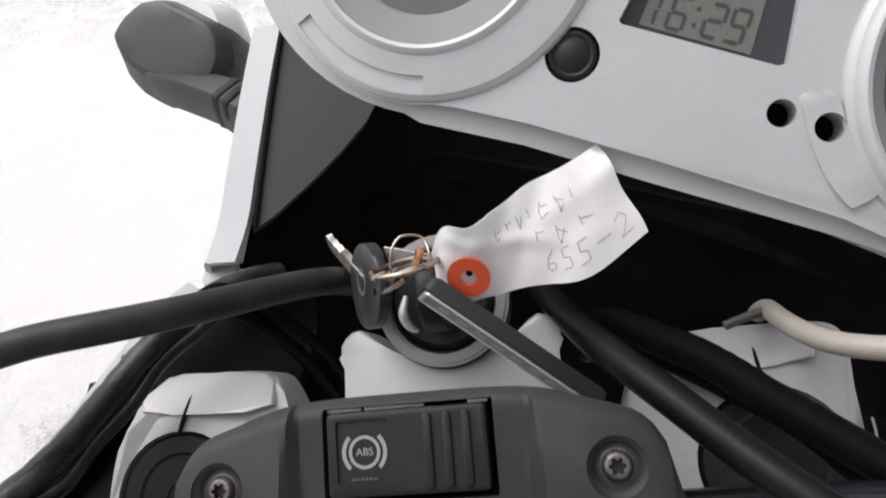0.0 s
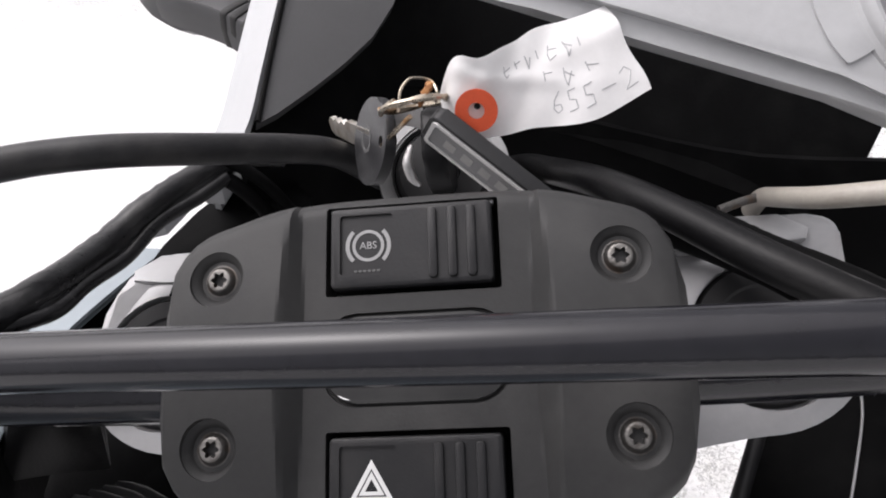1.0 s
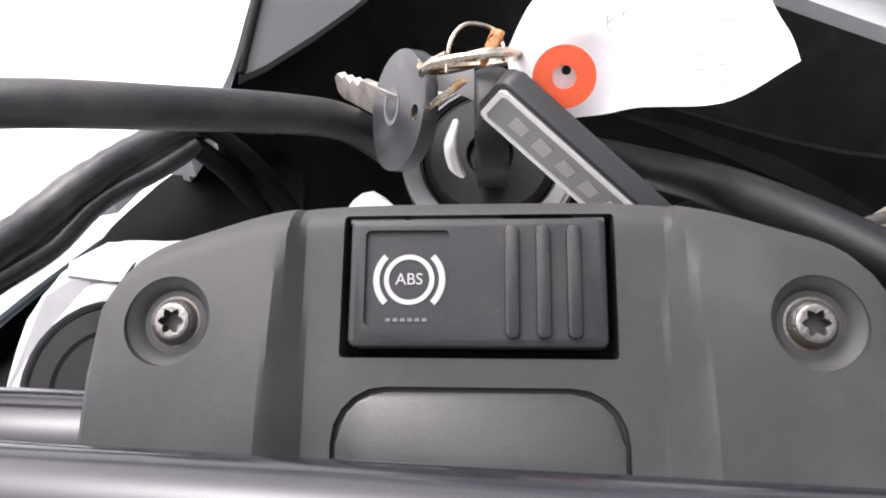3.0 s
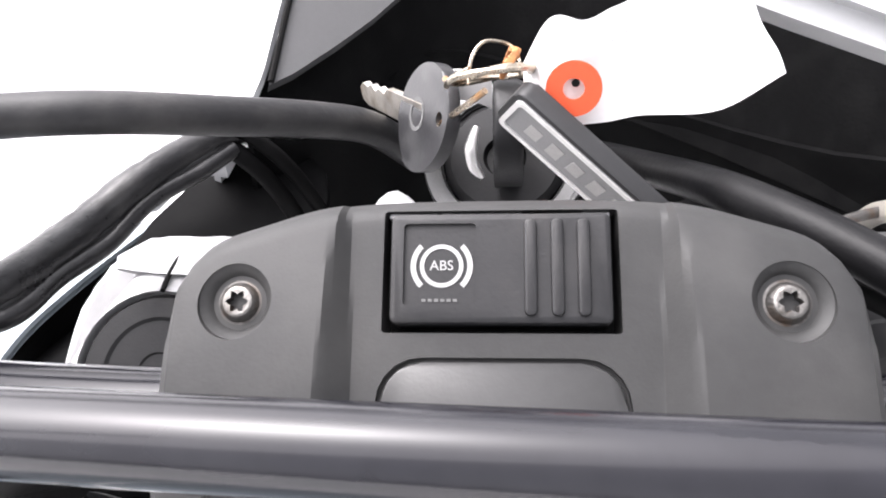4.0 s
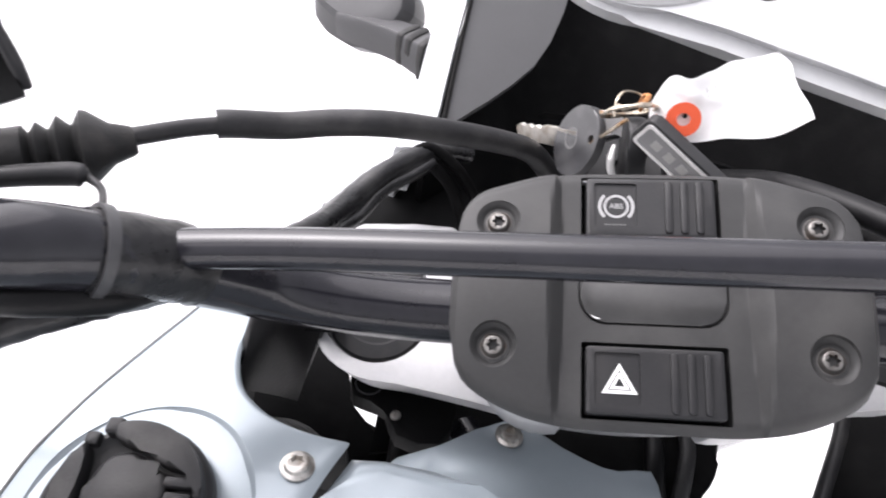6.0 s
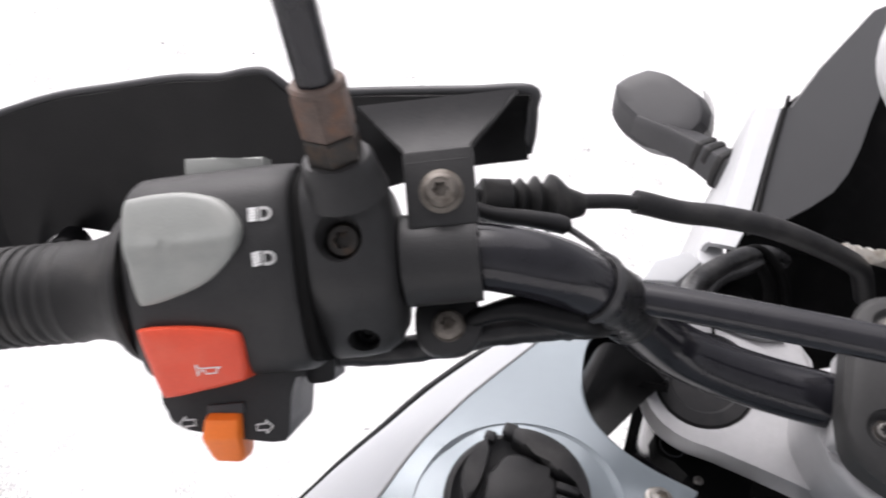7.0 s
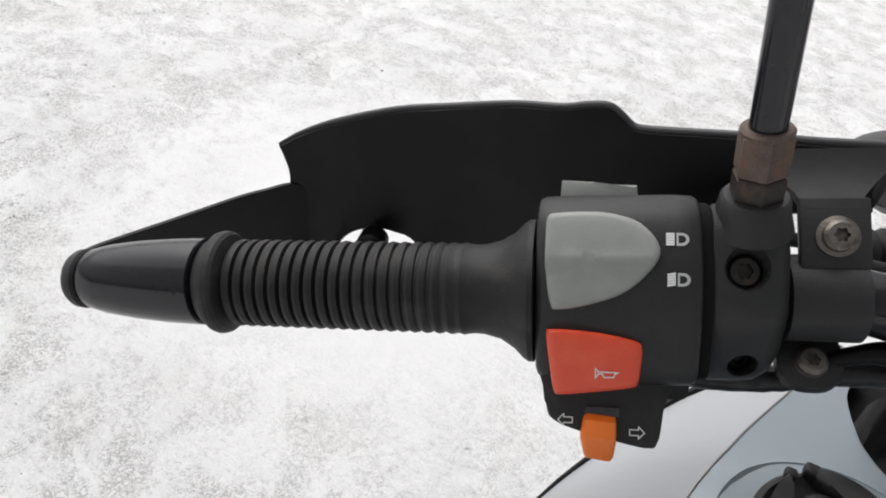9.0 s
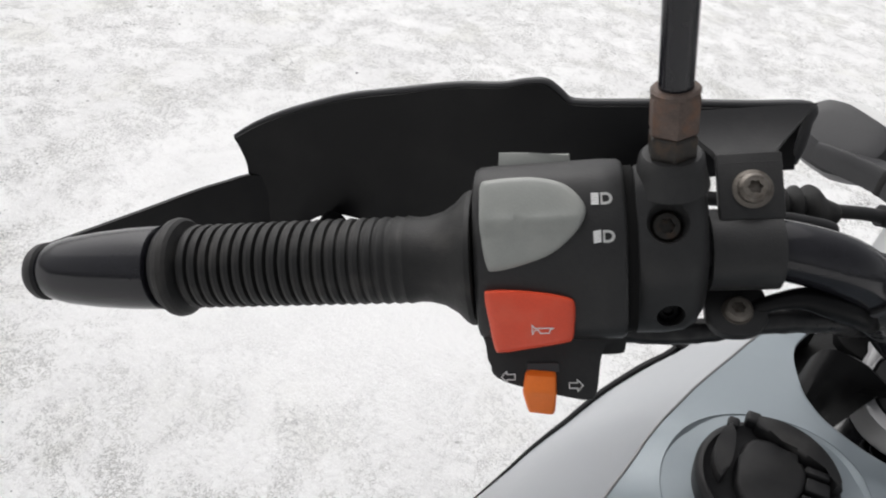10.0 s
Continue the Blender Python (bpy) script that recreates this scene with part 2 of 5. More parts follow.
# paler patch ahead of the bike: overexposed white put into the colour
glare_dist = gt.nodes.new("ShaderNodeVectorMath")
glare_dist.operation = "DISTANCE"
gt.links.new(gpos, glare_dist.inputs[0])
glare_dist.inputs[1].default_value = (-1.05, 1.3, 0)
col = ground_mix(col, (0.96, 0.96, 0.955, 1), glare_dist.outputs["Value"], 1.05, 0.5, 0.9)
gt.links.new(col, gb.inputs["Base Color"])
gb.inputs["Roughness"].default_value = 0.8
gb.inputs["Specular IOR Level"].default_value = 0.2
gbump = gt.nodes.new("ShaderNodeBump")
gbump.inputs["Strength"].default_value, gbump.inputs["Distance"].default_value = 1.0, 0.008
gt.links.new(ground_noise(60, 10, 0.8, 0.5), gbump.inputs["Height"])
gt.links.new(gbump.outputs["Normal"], gb.inputs["Normal"])


# ---- mesh tools (frames are in millimetres) ----
MM = 0.001


def frame_of(rows):
    return Matrix([*rows, [0, 0, 0, 1]])


BAR = frame_of([[0.98235, -0.07809, -0.16999, 0.00165], [-0.0026, 0.90294, -0.42977, 0.04246], [0.18705, 0.42262, 0.88679, 1.24376]])
GRIP = frame_of([[0.90294, -0.42024, 0.09003, -0.19428], [0.33599, 0.55962, -0.75759, 0.00186], [0.26799, 0.7143, 0.6465, 1.25645]])
DASH = frame_of([[0.92225, 0.28918, -0.25657, 0.0857], [-0.38579, 0.64551, -0.65915, 0.15441], [-0.02499, 0.70689, 0.70689, 1.28333]])
WORLD = Matrix.Identity(4)


def finish(bm, angle=38):
    bmesh.ops.recalc_face_normals(bm, faces=bm.faces)
    bmesh.ops.scale(bm, vec=(MM, MM, MM), verts=bm.verts)
    me = bpy.data.meshes.new("mesh")
    bm.to_mesh(me)
    bm.free()
    for p in me.polygons:
        p.use_smooth = True
    me.set_sharp_from_angle(angle=radians(angle))
    return me


def part(name, bm, mat, parent=None, label="", m=None, angle=38):
    """One mesh object in millimetres, under a thing or a part."""
    me = finish(bm, angle)
    me.materials.append(mat)
    ob = new(name, me)
    if parent is not None:
        ob.parent = parent
    if m is not None:
        ob.matrix_basis = m
    return tagged(ob, label=label)


def merged(*bms):
    first = bms[0]
    for b in bms[1:]:
        me = bpy.data.meshes.new("tmp")
        b.to_mesh(me)
        b.free()
        first.from_mesh(me)
        bpy.data.meshes.remove(me)
    return first


def moved(bm, m):
    bmesh.ops.transform(bm, matrix=m, verts=bm.verts)
    return bm


def box(c, size, bevel=0.0, seg=2):
    bm = bmesh.new()
    bmesh.ops.create_cube(bm, size=1.0)
    bmesh.ops.scale(bm, vec=size, verts=bm.verts)
    if bevel:
        bmesh.ops.bevel(bm, geom=list(bm.edges), offset=bevel, segments=seg, profile=0.5, affect="EDGES")
    bmesh.ops.translate(bm, vec=c, verts=bm.verts)
    return bm


def smooth_loop(pts, res=6, closed=True):
    """Catmull-Rom through the points."""
    pts = [Vector(p) for p in pts]
    n, out = len(pts), []
    for i in range(n if closed else n - 1):
        a, b, c, d = (pts[(i + k) % n] if closed else pts[min(max(i + k, 0), n - 1)] for k in (-1, 0, 1, 2))
        for k in range(res):
            t = k / res
            out.append(0.5 * (2 * b + (c - a) * t + (2 * a - 5 * b + 4 * c - d) * t * t + (3 * b - a - 3 * c + d) * t ** 3))
    if not closed:
        out.append(pts[-1])
    return out


def prism(pts, z0, z1, bevel=0.0, seg=2, both=False):
    """A plate: an outline in x and y, extruded from z0 to z1; the rim at z1 is rounded."""
    bm = bmesh.new()
    low = [bm.verts.new((p[0], p[1], z0)) for p in pts]
    top = [bm.verts.new((p[0], p[1], z1)) for p in pts]
    n = len(pts)
    bm.faces.new(low[::-1])
    bm.faces.new(top)
    for i in range(n):
        bm.faces.new((low[i], low[(i + 1) % n], top[(i + 1) % n], top[i]))
    if bevel:
        tops = set(top) | (set(low) if both else set())
        rim = [e for e in bm.edges if e.verts[0] in tops and e.verts[1] in tops and abs(e.verts[0].co.z - e.verts[1].co.z) < 1e-6]
        bmesh.ops.bevel(bm, geom=rim, offset=bevel, segments=seg, profile=0.5, affect="EDGES", clamp_overlap=True)
    return bm


def round_rect(cx, cy, w, h, r, res=5):
    out = []
    for k, (sx, sy) in enumerate(((1, 1), (-1, 1), (-1, -1), (1, -1))):
        for i in range(res + 1):
            a = radians(90 * k + 90 * i / res)
            out.append((cx + sx * (w / 2 - r) + r * math.cos(a), cy + sy * (h / 2 - r) + r * math.sin(a)))
    return out


def circle(cx, cy, r, n=32):
    return [(cx + r * math.cos(2 * math.pi * i / n), cy + r * math.sin(2 * math.pi * i / n)) for i in range(n)]


def star(cx, cy, r0, r1, points=6):
    out = []
    for i in range(points * 4):
        a = 2 * math.pi * i / (points * 4)
        out.append((cx + (r0 + (r1 - r0) * (0.5 + 0.5 * math.cos(points * a))) * math.cos(a), cy + (r0 + (r1 - r0) * (0.5 + 0.5 * math.cos(points * a))) * math.sin(a)))
    return out


def annulus(cx, cy, r0, r1, z0, z1, a0=0.0, a1=360.0, n=40):
    """A flat ring, or an arc of one."""
    bm = bmesh.new()
    full = a1 - a0 >= 359.9
    m = n if full else n + 1
    rows = []
    for i in range(m):
        a = radians(a0 + (a1 - a0) * i / n)
        rows.append([bm.verts.new((cx + r * math.cos(a), cy + r * math.sin(a), z)) for r, z in ((r0, z0), (r1, z0), (r1, z1), (r0, z1))])
    for i in range(m if full else m - 1):
        a, b = rows[i], rows[(i + 1) % m]
        for k in range(4):
            bm.faces.new((a[k], b[k], b[(k + 1) % 4], a[(k + 1) % 4]))
    if not full:
        bm.faces.new(rows[0])
        bm.faces.new(rows[-1][::-1])
    return bm


def lathe(profile, seg=36, axis=None):
    """Turned about x: pairs of place along x and radius. axis: two points that the x axis is laid along."""
    bm = bmesh.new()
    rings = []
    for x, r in profile:
        rings.append([bm.verts.new((x, r * math.cos(2 * math.pi * i / seg), r * math.sin(2 * math.pi * i / seg))) for i in range(seg)])
    for a, b in zip(rings, rings[1:]):
        for i in range(seg):
            bm.faces.new((a[i], a[(i + 1) % seg], b[(i + 1) % seg], b[i]))
    bm.faces.new(rings[0][::-1])
    bm.faces.new(rings[-1])
    if axis:
        p, q = Vector(axis[0]), Vector(axis[1])
        moved(bm, Matrix.Translation(p) @ (q - p).to_track_quat("X", "Z").to_matrix().to_4x4())
    return bm


def turned_ring(profile, seg, axis):
    """A closed profile (place along the axis, radius) turned into a solid ring."""
    bm = bmesh.new()
    rings = [[bm.verts.new((x, r * math.cos(2 * math.pi * i / seg), r * math.sin(2 * math.pi * i / seg))) for i in range(seg)] for x, r in profile]
    for a, b in zip(rings, rings[1:] + rings[:1]):
        for i in range(seg):
            bm.faces.new((a[i], a[(i + 1) % seg], b[(i + 1) % seg], b[i]))
    p, q = Vector(axis[0]), Vector(axis[1])
    return moved(bm, Matrix.Translation(p) @ (q - p).to_track_quat("X", "Z").to_matrix().to_4x4())


def rod(p, q, r, seg=24, bevel=0.0):
    length = (Vector(q) - Vector(p)).length
    prof = [(0, r), (length, r)] if not bevel else [(0, r - bevel), (bevel, r), (length - bevel, r), (length, r - bevel)]
    return lathe(prof, seg, (p, q))


def tube(pts, r, seg=16, res=6, wobble=0.0, seed=3):
    """A round tube through the points; r one radius or one for each point."""
    line = smooth_loop(pts, res, closed=False)
    n = len(line)
    radii = [r] * n if not isinstance(r, (list, tuple)) else list(np.interp(np.linspace(0, len(r) - 1, n), range(len(r)), r))
    bm = bmesh.new()
    rnd = random.Random(seed)
    tangents = [(line[min(i + 1, n - 1)] - line[max(i - 1, 0)]).normalized() for i in range(n)]
    u = tangents[0].orthogonal().normalized()
    rings = []
    for p, t, rr in zip(line, tangents, radii):
        u = (u - t * u.dot(t)).normalized()
        v = t.cross(u)
        rings.append([bm.verts.new(p + (u * math.cos(2 * math.pi * k / seg) + v * math.sin(2 * math.pi * k / seg)) * rr * (1 + wobble * rnd.uniform(-1, 1))) for k in range(seg)])
    for a, b in zip(rings, rings[1:]):
        for i in range(seg):
            bm.faces.new((a[i], a[(i + 1) % seg], b[(i + 1) % seg], b[i]))
    bm.faces.new(rings[0][::-1])
    bm.faces.new(rings[-1])
    return bm


def sheet(fn, nu, nv, thick):
    """A shell of that thickness on the surface fn(u, v), u and v from 0 to 1."""
    at = [[Vector(fn(i / nu, j / nv)) for j in range(nv + 1)] for i in range(nu + 1)]
    bm = bmesh.new()
    front, back = [], []
    for i in range(nu + 1):
        fr, bk = [], []
        for j in range(nv + 1):
            du = at[min(i + 1, nu)][j] - at[max(i - 1, 0)][j]
            dv = at[i][min(j + 1, nv)] - at[i][max(j - 1, 0)]
            n = du.cross(dv)
            n = n.normalized() if n.length > 1e-9 else Vector((0, 0, 1))
            fr.append(bm.verts.new(at[i][j]))
            bk.append(bm.verts.new(at[i][j] - n * thick))
        front.append(fr)
        back.append(bk)
    for i in range(nu):
        for j in range(nv):
            bm.faces.new((front[i][j], front[i + 1][j], front[i + 1][j + 1], front[i][j + 1]))
            bm.faces.new((back[i][j], back[i][j + 1], back[i + 1][j + 1], back[i + 1][j]))
    for i in range(nu):
        bm.faces.new((front[i][0], back[i][0], back[i + 1][0], front[i + 1][0]))
        bm.faces.new((front[i][nv], front[i + 1][nv], back[i + 1][nv], back[i][nv]))
    for j in range(nv):
        bm.faces.new((front[0][j], front[0][j + 1], back[0][j + 1], back[0][j]))
        bm.faces.new((front[nu][j], back[nu][j], back[nu][j + 1], front[nu][j + 1]))
    return bm


def loft(rings, caps=True):
    """Rings of equally many points, skinned one to the next."""
    bm = bmesh.new()
    made = [[bm.verts.new(p) for p in ring] for ring in rings]
    n = len(made[0])
    for a, b in zip(made, made[1:]):
        for i in range(n):
            bm.faces.new((a[i], a[(i + 1) % n], b[(i + 1) % n], b[i]))
    if caps:
        bm.faces.new(made[0][::-1])
        bm.faces.new(made[-1])
    return bm


def carved(bm, cutters, keep="DIFFERENCE"):
    """bm with the cutters taken away from it."""
    def mesh_of(b):
        bmesh.ops.recalc_face_normals(b, faces=b.faces)
        me = bpy.data.meshes.new("tmp")
        b.to_mesh(me)
        b.free()
        return me
    body = new("tmp", mesh_of(bm))
    tools = []
    for c in cutters:
        tool = new("tmp", mesh_of(c))
        mod = body.modifiers.new("cut", "BOOLEAN")
        mod.object, mod.operation, mod.solver = tool, keep, "EXACT"
        tools.append(tool)
    bpy.context.view_layer.update()
    me = bpy.data.meshes.new_from_object(body.evaluated_get(bpy.context.evaluated_depsgraph_get()))
    out = bmesh.new()
    out.from_mesh(me)
    for o in (body, *tools):
        data = o.data
        bpy.data.objects.remove(o)
        bpy.data.meshes.remove(data)
    bpy.data.meshes.remove(me)
    return out


def lettering(text, size, depth, m):
    """Words in the built-in font as a thin solid, centred, laid at m."""
    cu = bpy.data.curves.new("tmp", "FONT")
    cu.body, cu.size, cu.extrude, cu.align_x, cu.align_y = text, size, depth, "CENTER", "CENTER"
    ob = new("tmp", cu)
    bpy.context.view_layer.update()
    me = bpy.data.meshes.new_from_object(ob.evaluated_get(bpy.context.evaluated_depsgraph_get()))
    bm = bmesh.new()
    bm.from_mesh(me)
    bpy.data.objects.remove(ob)
    bpy.data.curves.remove(cu)
    bpy.data.meshes.remove(me)
    return moved(bm, m)


def lerp_points(pts, t):
    """A place along a polyline, t from 0 to 1 by its points."""
    n = len(pts) - 1
    i = min(int(t * n), n - 1)
    return Vector(pts[i]).lerp(Vector(pts[i + 1]), t * n - i)


def curve_at(pts, t):
    line = smooth_loop(pts, 8, closed=False)
    return lerp_points(line, t)


def pillow(pts, z_of, thick, rise, inset=2.2, rim=1.0):
    """A rounded button: an outline laid on a sloping face, with its rim rolled over."""
    c = sum((Vector(p) for p in pts), Vector((0, 0, 0))) / len(pts)
    rings = []
    bm = bmesh.new()
    for k, dz in ((1.0, -thick), (1.0, rise - inset * 0.8), (1 - 0.015 * rim, rise - inset * 0.35), (1 - 0.05 * rim, rise - inset * 0.1), (1 - 0.12 * rim, rise), (0.75, rise + 0.1), (0.6, rise + 0.2), (0.45, rise + 0.25), (0.3, rise + 0.3), (0.15, rise + 0.3)):
        ring = []
        for p in pts:
            q = c + (Vector(p) - c) * k
            ring.append(bm.verts.new((q.x, q.y, z_of(q.x, q.y) + dz)))
        rings.append(ring)
    n = len(pts)
    for a, b in zip(rings, rings[1:]):
        for i in range(n):
            bm.faces.new((a[i], a[(i + 1) % n], b[(i + 1) % n], b[i]))
    bm.faces.new(rings[0][::-1])
    bm.faces.new(rings[-1])
    return bm


# ---- ground ----
gbm = bmesh.new()
bmesh.ops.create_grid(gbm, x_segments=40, y_segments=40, size=400000.0)
ground = part("ground", gbm, ground_mat)
tagged(ground, label="pale trodden concrete ground with faint specks", category="ground", kind="structure")

# ---- motorcycle ----
bike = tagged(new("motorcycle"), label="parked silver and pale blue motorcycle with its bars turned", category="motorcycle")

# bars, in the frame of the switch console
RISE = [(-60, -2, -32.5), (-96, -1.5, -27), (-120, -1, -14), (-136, -3, 12), (-147, -7, 36), (-160, -10.5, 53), (-176, -13, 60), (-190, -16, 62)]
LEFT_END = tuple(BAR.inverted() @ (GRIP @ Vector((-0.228, 0, 0))) / MM)
bar_line = [LEFT_END, (-339.8, -71.4, 71.6), (-283.6, -50.6, 68), (-246.2, -36.8, 65.6), (-218.1, -26.4, 63.8)] + RISE[::-1] + [(0, -2, -33)] + [(-x, y, z) for x, y, z in RISE] + [(218.1, -26.4, 63.8), (246.2, -36.8, 65.6), (283.6, -50.6, 68), (339.8, -71.4, 71.6), (-LEFT_END[0], LEFT_END[1], LEFT_END[2])]
handlebar = part("handlebar", tube(bar_line, 11.1, seg=28, res=7), GLOSS, bike, "gloss black tubular handlebar with scuffs", BAR)
part("crossbar", tube([(-149, -2, 25.5), (-100, -1.1, 27.9), (0, -3.5, 34.6), (100, -5.9, 41.4), (150, -7, 44)], 6.0, seg=28), GLOSS, handlebar, "slim gloss black crossbar brace")


part("cable_tie", moved(annulus(0, 0, 11.6, 12.8, -1.5, 1.5), Matrix.Translation((-149.5, -7.6, 40.5)) @ Vector((13, 3.5, -17)).to_track_quat("Z", "Y").to_matrix().to_4x4()), SIGNAL, handlebar, "black cable tie round the bar")

part("tape_wrap", merged(tube([(-152, -8.5, 43), (-146, -6, 33), (-140, -3.5, 21), (-136, -2.8, 12)], [11.6, 12.1, 12.0, 11.5], seg=18, res=5, wobble=0.03), tube([(-150, -4, 27), (-145, -3, 26.5), (-139, -2, 26.4)], [7.4, 7.8, 6.4], seg=16, res=4, wobble=0.04)), TAPE, handlebar, "black tape wound over the brace joint")

# yoke under the bars
half = [(0, 47), (-20, 54), (-31, 62), (-38, 57), (-37, 49), (-38.5, 26), (-44, 18), (-55, 24), (-58, 42), (-63, 49.2), (-84, 50.5), (-105, 50), (-120, 34), (-125.5, 13), (-125, -3), (-117, -14), (-104, -20.5), (-87, -22.5), (-58, -27.5), (-30, -33), (0, -35)]
right_half = [(104, 50), (116, 49.5), (122.5, 45.5), (124.5, 37)] + [(-x, y) for x, y in half[13:-1]]
outline = half + right_half[::-1] + [(-x, y) for x, y in half[10:0:-1]]
outline = smooth_loop([(x, y, 0) for x, y in outline], 3)
yoke_bm = carved(prism(outline, -98, -73, bevel=1.3, seg=3), [prism(circle(-99, 9, 23.5), -77, -60), prism(circle(99, 9, 23.5), -77, -60)])
for vert in yoke_bm.verts:
    if abs(vert.co.x) > 57 and vert.co.y > 33:
        drop = (vert.co.y - 33) / 18
        if vert.co.z > -90:
            vert.co.z -= 20 * drop
        else:
            vert.co.z -= 12 * drop
        vert.co.x += math.copysign(11 * drop, vert.co.x)
        vert.co.y += 2.2 * drop
yoke = part("upper_yoke", yoke_bm, YOKE, bike, "silver painted upper fork yoke", BAR)
for sx in (-1, 1):
    part("fork_cap", lathe([(0, 22.8), (3, 22.8), (5, 21.5), (5, 16), (4.2, 15), (4.2, 6), (3.6, 5.5)], 40, ((sx * 99, 9, -79), (sx * 99, 9, -60))), PLASTIC, yoke, "black plastic fork cap")
    part("fork_leg", rod((sx * 99, 9, -98), (sx * 99, 9 - 40, -1372), 22), GLOSS, yoke, "black fork leg")
    part("clamp_slit", tube([(sx * 103, 52.4, -94.6), (sx * 100.6, 49, -89.4), (sx * 100, 44, -83.4), (sx * 99.2, 38, -77), (sx * 98.6, 32.4, -72.6)], 0.8, seg=8, res=4), DARKGAP, yoke)
    cap_bm = prism([(sx * x, y) for x, y in [(66, 39), (68.5, 48), (73, 51.6), (90, 52.8), (114, 52.6), (120.5, 45), (117, 39.6), (104, 38.2), (88, 37.4), (76, 36.8)]], -4, 1.6, bevel=1.4, seg=3)
    for vert in cap_bm.verts:
        vert.co.z += -73 - 20 * (vert.co.y - 33) / 20
    part("clamp_block", cap_bm, YOKE, yoke)
# bar risers under the console
for sx in (-1, 1):
    part("bar_riser", merged(prism(smooth_loop([(sx * x, y, 0) for x, y in [(60.5, 12), (62, -2), (61, -12), (57, -20), (50, -30), (41, -36), (30, -38), (23, -34), (21, -10), (22, 14), (40, 18)]], 2), -76, -34, bevel=4, seg=3), box((sx * 42, -2, -30), (30, 40, 16), 4, 3)), YOKE, yoke, "cast silver handlebar riser")

# ignition lock
lock = part("ignition_lock", merged(lathe([(0, 17), (9, 17), (11.5, 15), (11.5, 6), (9, 5)], 40, ((0, 69, -78), (0, 69, -40))), annulus(0, 69, 17.5, 23, -76, -69)), PLASTIC, bike, "black ignition lock on the yoke", BAR)
part("lock_ring", merged(annulus(0, 69, 18.2, 22.6, -73, -67.5), annulus(0, 69, 19.0, 21.5, -68, -66.8)), PLATE, lock, "dull metal lock bezel")

# ---- switch console ----
con_half = [(0, 39), (28, 38.3), (43.5, 34.2), (54.5, 29.5), (59.6, 18.7), (60.8, -2.5), (59.5, -20), (54.6, -30.8), (40, -38.4), (23.5, -41.3), (0, -41.5)]
con_loop = [Vector((x, y, 0)) for x, y in con_half] + [Vector((-x, y, 0)) for x, y in con_half[-2:0:-1]]
con_loop = smooth_loop(con_loop, 6)


def con_edge(x, top):
    """The console's rim, front or back, at x."""
    best = None
    for a, b in zip(con_loop, con_loop[1:] + con_loop[:1]):
        if (a.x - x) * (b.x - x) <= 0 and abs(a.x - b.x) > 1e-9:
            y = a.y + (b.y - a.y) * (x - a.x) / (b.x - a.x)
            if best is None or (y > best if top else y < best):
                best = y
    return best


def con_height(x, y):
    """Cheeks stand over a channel that is deepest in the middle."""
    ax = abs(x)
    ends = max(0.0, 1 - ((y + 1) / 40.0) ** 2)
    wall0, wall1 = 26.5 + 2.2 * (1 - ends), 26.5 + 2.2 * (1 - ends) + 0.4 + 4.6 * ends
    k = min(1.0, max(0.0, (ax - wall0) / max(0.4, wall1 - wall0)))
    channel = -3.2 + 0.4 * ends
    cheek = -2.4 + 5.6 * ends ** 0.8 - 2.0 * max(0.0, (ax - 38) / 23) ** 2
    z = channel + (cheek - channel) * k
    top, low = con_edge(max(-60, min(60, x)), True), con_edge(max(-60, min(60, x)), False)
    rim = min(top - y, y - low, 60.6 - ax)
    if rim < 4:
        z -= 3.2 * (1 - max(0.0, rim) / 4) ** 2
    return z


con_bm = bmesh.new()
xs = sorted({*np.round(np.linspace(-60.4, 60.4, 56), 3), *[s * v for s in (-1, 1) for v in (26.2, 26.6, 27.4, 28.6, 29.8, 31, 31.8, 32.4)]})
NV = 40
grid_top = []
for x in xs:
    lo, hi = con_edge(x, False), con_edge(x, True)
    ys = [lo + (hi - lo) * (0.5 - 0.5 * math.cos(math.pi * (0.06 + 0.88 * j / NV))) if 0 < j < NV else (lo if j == 0 else hi) for j in range(NV + 1)]
    grid_top.append([con_bm.verts.new((x, y, con_height(x, y))) for y in ys])
grid_low = [[con_bm.verts.new((v.co.x * 0.97, v.co.y * 0.96, -26 + 6 * abs(v.co.x) / 60)) for v in row] for row in grid_top]
for i in range(len(xs) - 1):
    for j in range(NV):
        con_bm.faces.new((grid_top[i][j], grid_top[i + 1][j], grid_top[i + 1][j + 1], grid_top[i][j + 1]))
        con_bm.faces.new((grid_low[i][j], grid_low[i][j + 1], grid_low[i + 1][j + 1], grid_low[i + 1][j]))
    for j in (0, NV):
        con_bm.faces.new((grid_top[i][j], grid_low[i][j], grid_low[i + 1][j], grid_top[i + 1][j]))
for i in (0, len(xs) - 1):
    for j in range(NV):
        con_bm.faces.new((grid_top[i][j], grid_top[i][j + 1], grid_low[i][j + 1], grid_low[i][j]))
BOLTS = [(sx * 46.8, sy * 19.4) for sx in (-1, 1) for sy in (-1, 1)]
cuts = [prism(round_rect(-0.7, 25.4, 41.6, 22.2, 0.6, 2), -13, 8), prism(round_rect(-0.5, -27.6, 41.4, 22.0, 0.6, 2), -13, 8), prism(round_rect(-0.5, -0.6, 43.5, 21.4, 8.0), -4.6, 8)]
cuts += [lathe([(0, 4.85), (1.2, 5.6), (1.9, 6.7), (7, 7.1)], 40, ((x, y, -1.5), (x, y, 11))) for x, y in BOLTS]
console = part("switch_console", carved(con_bm, cuts), GRAIN, bike, "grained dark plastic switch console on the handlebar", BAR, angle=30)
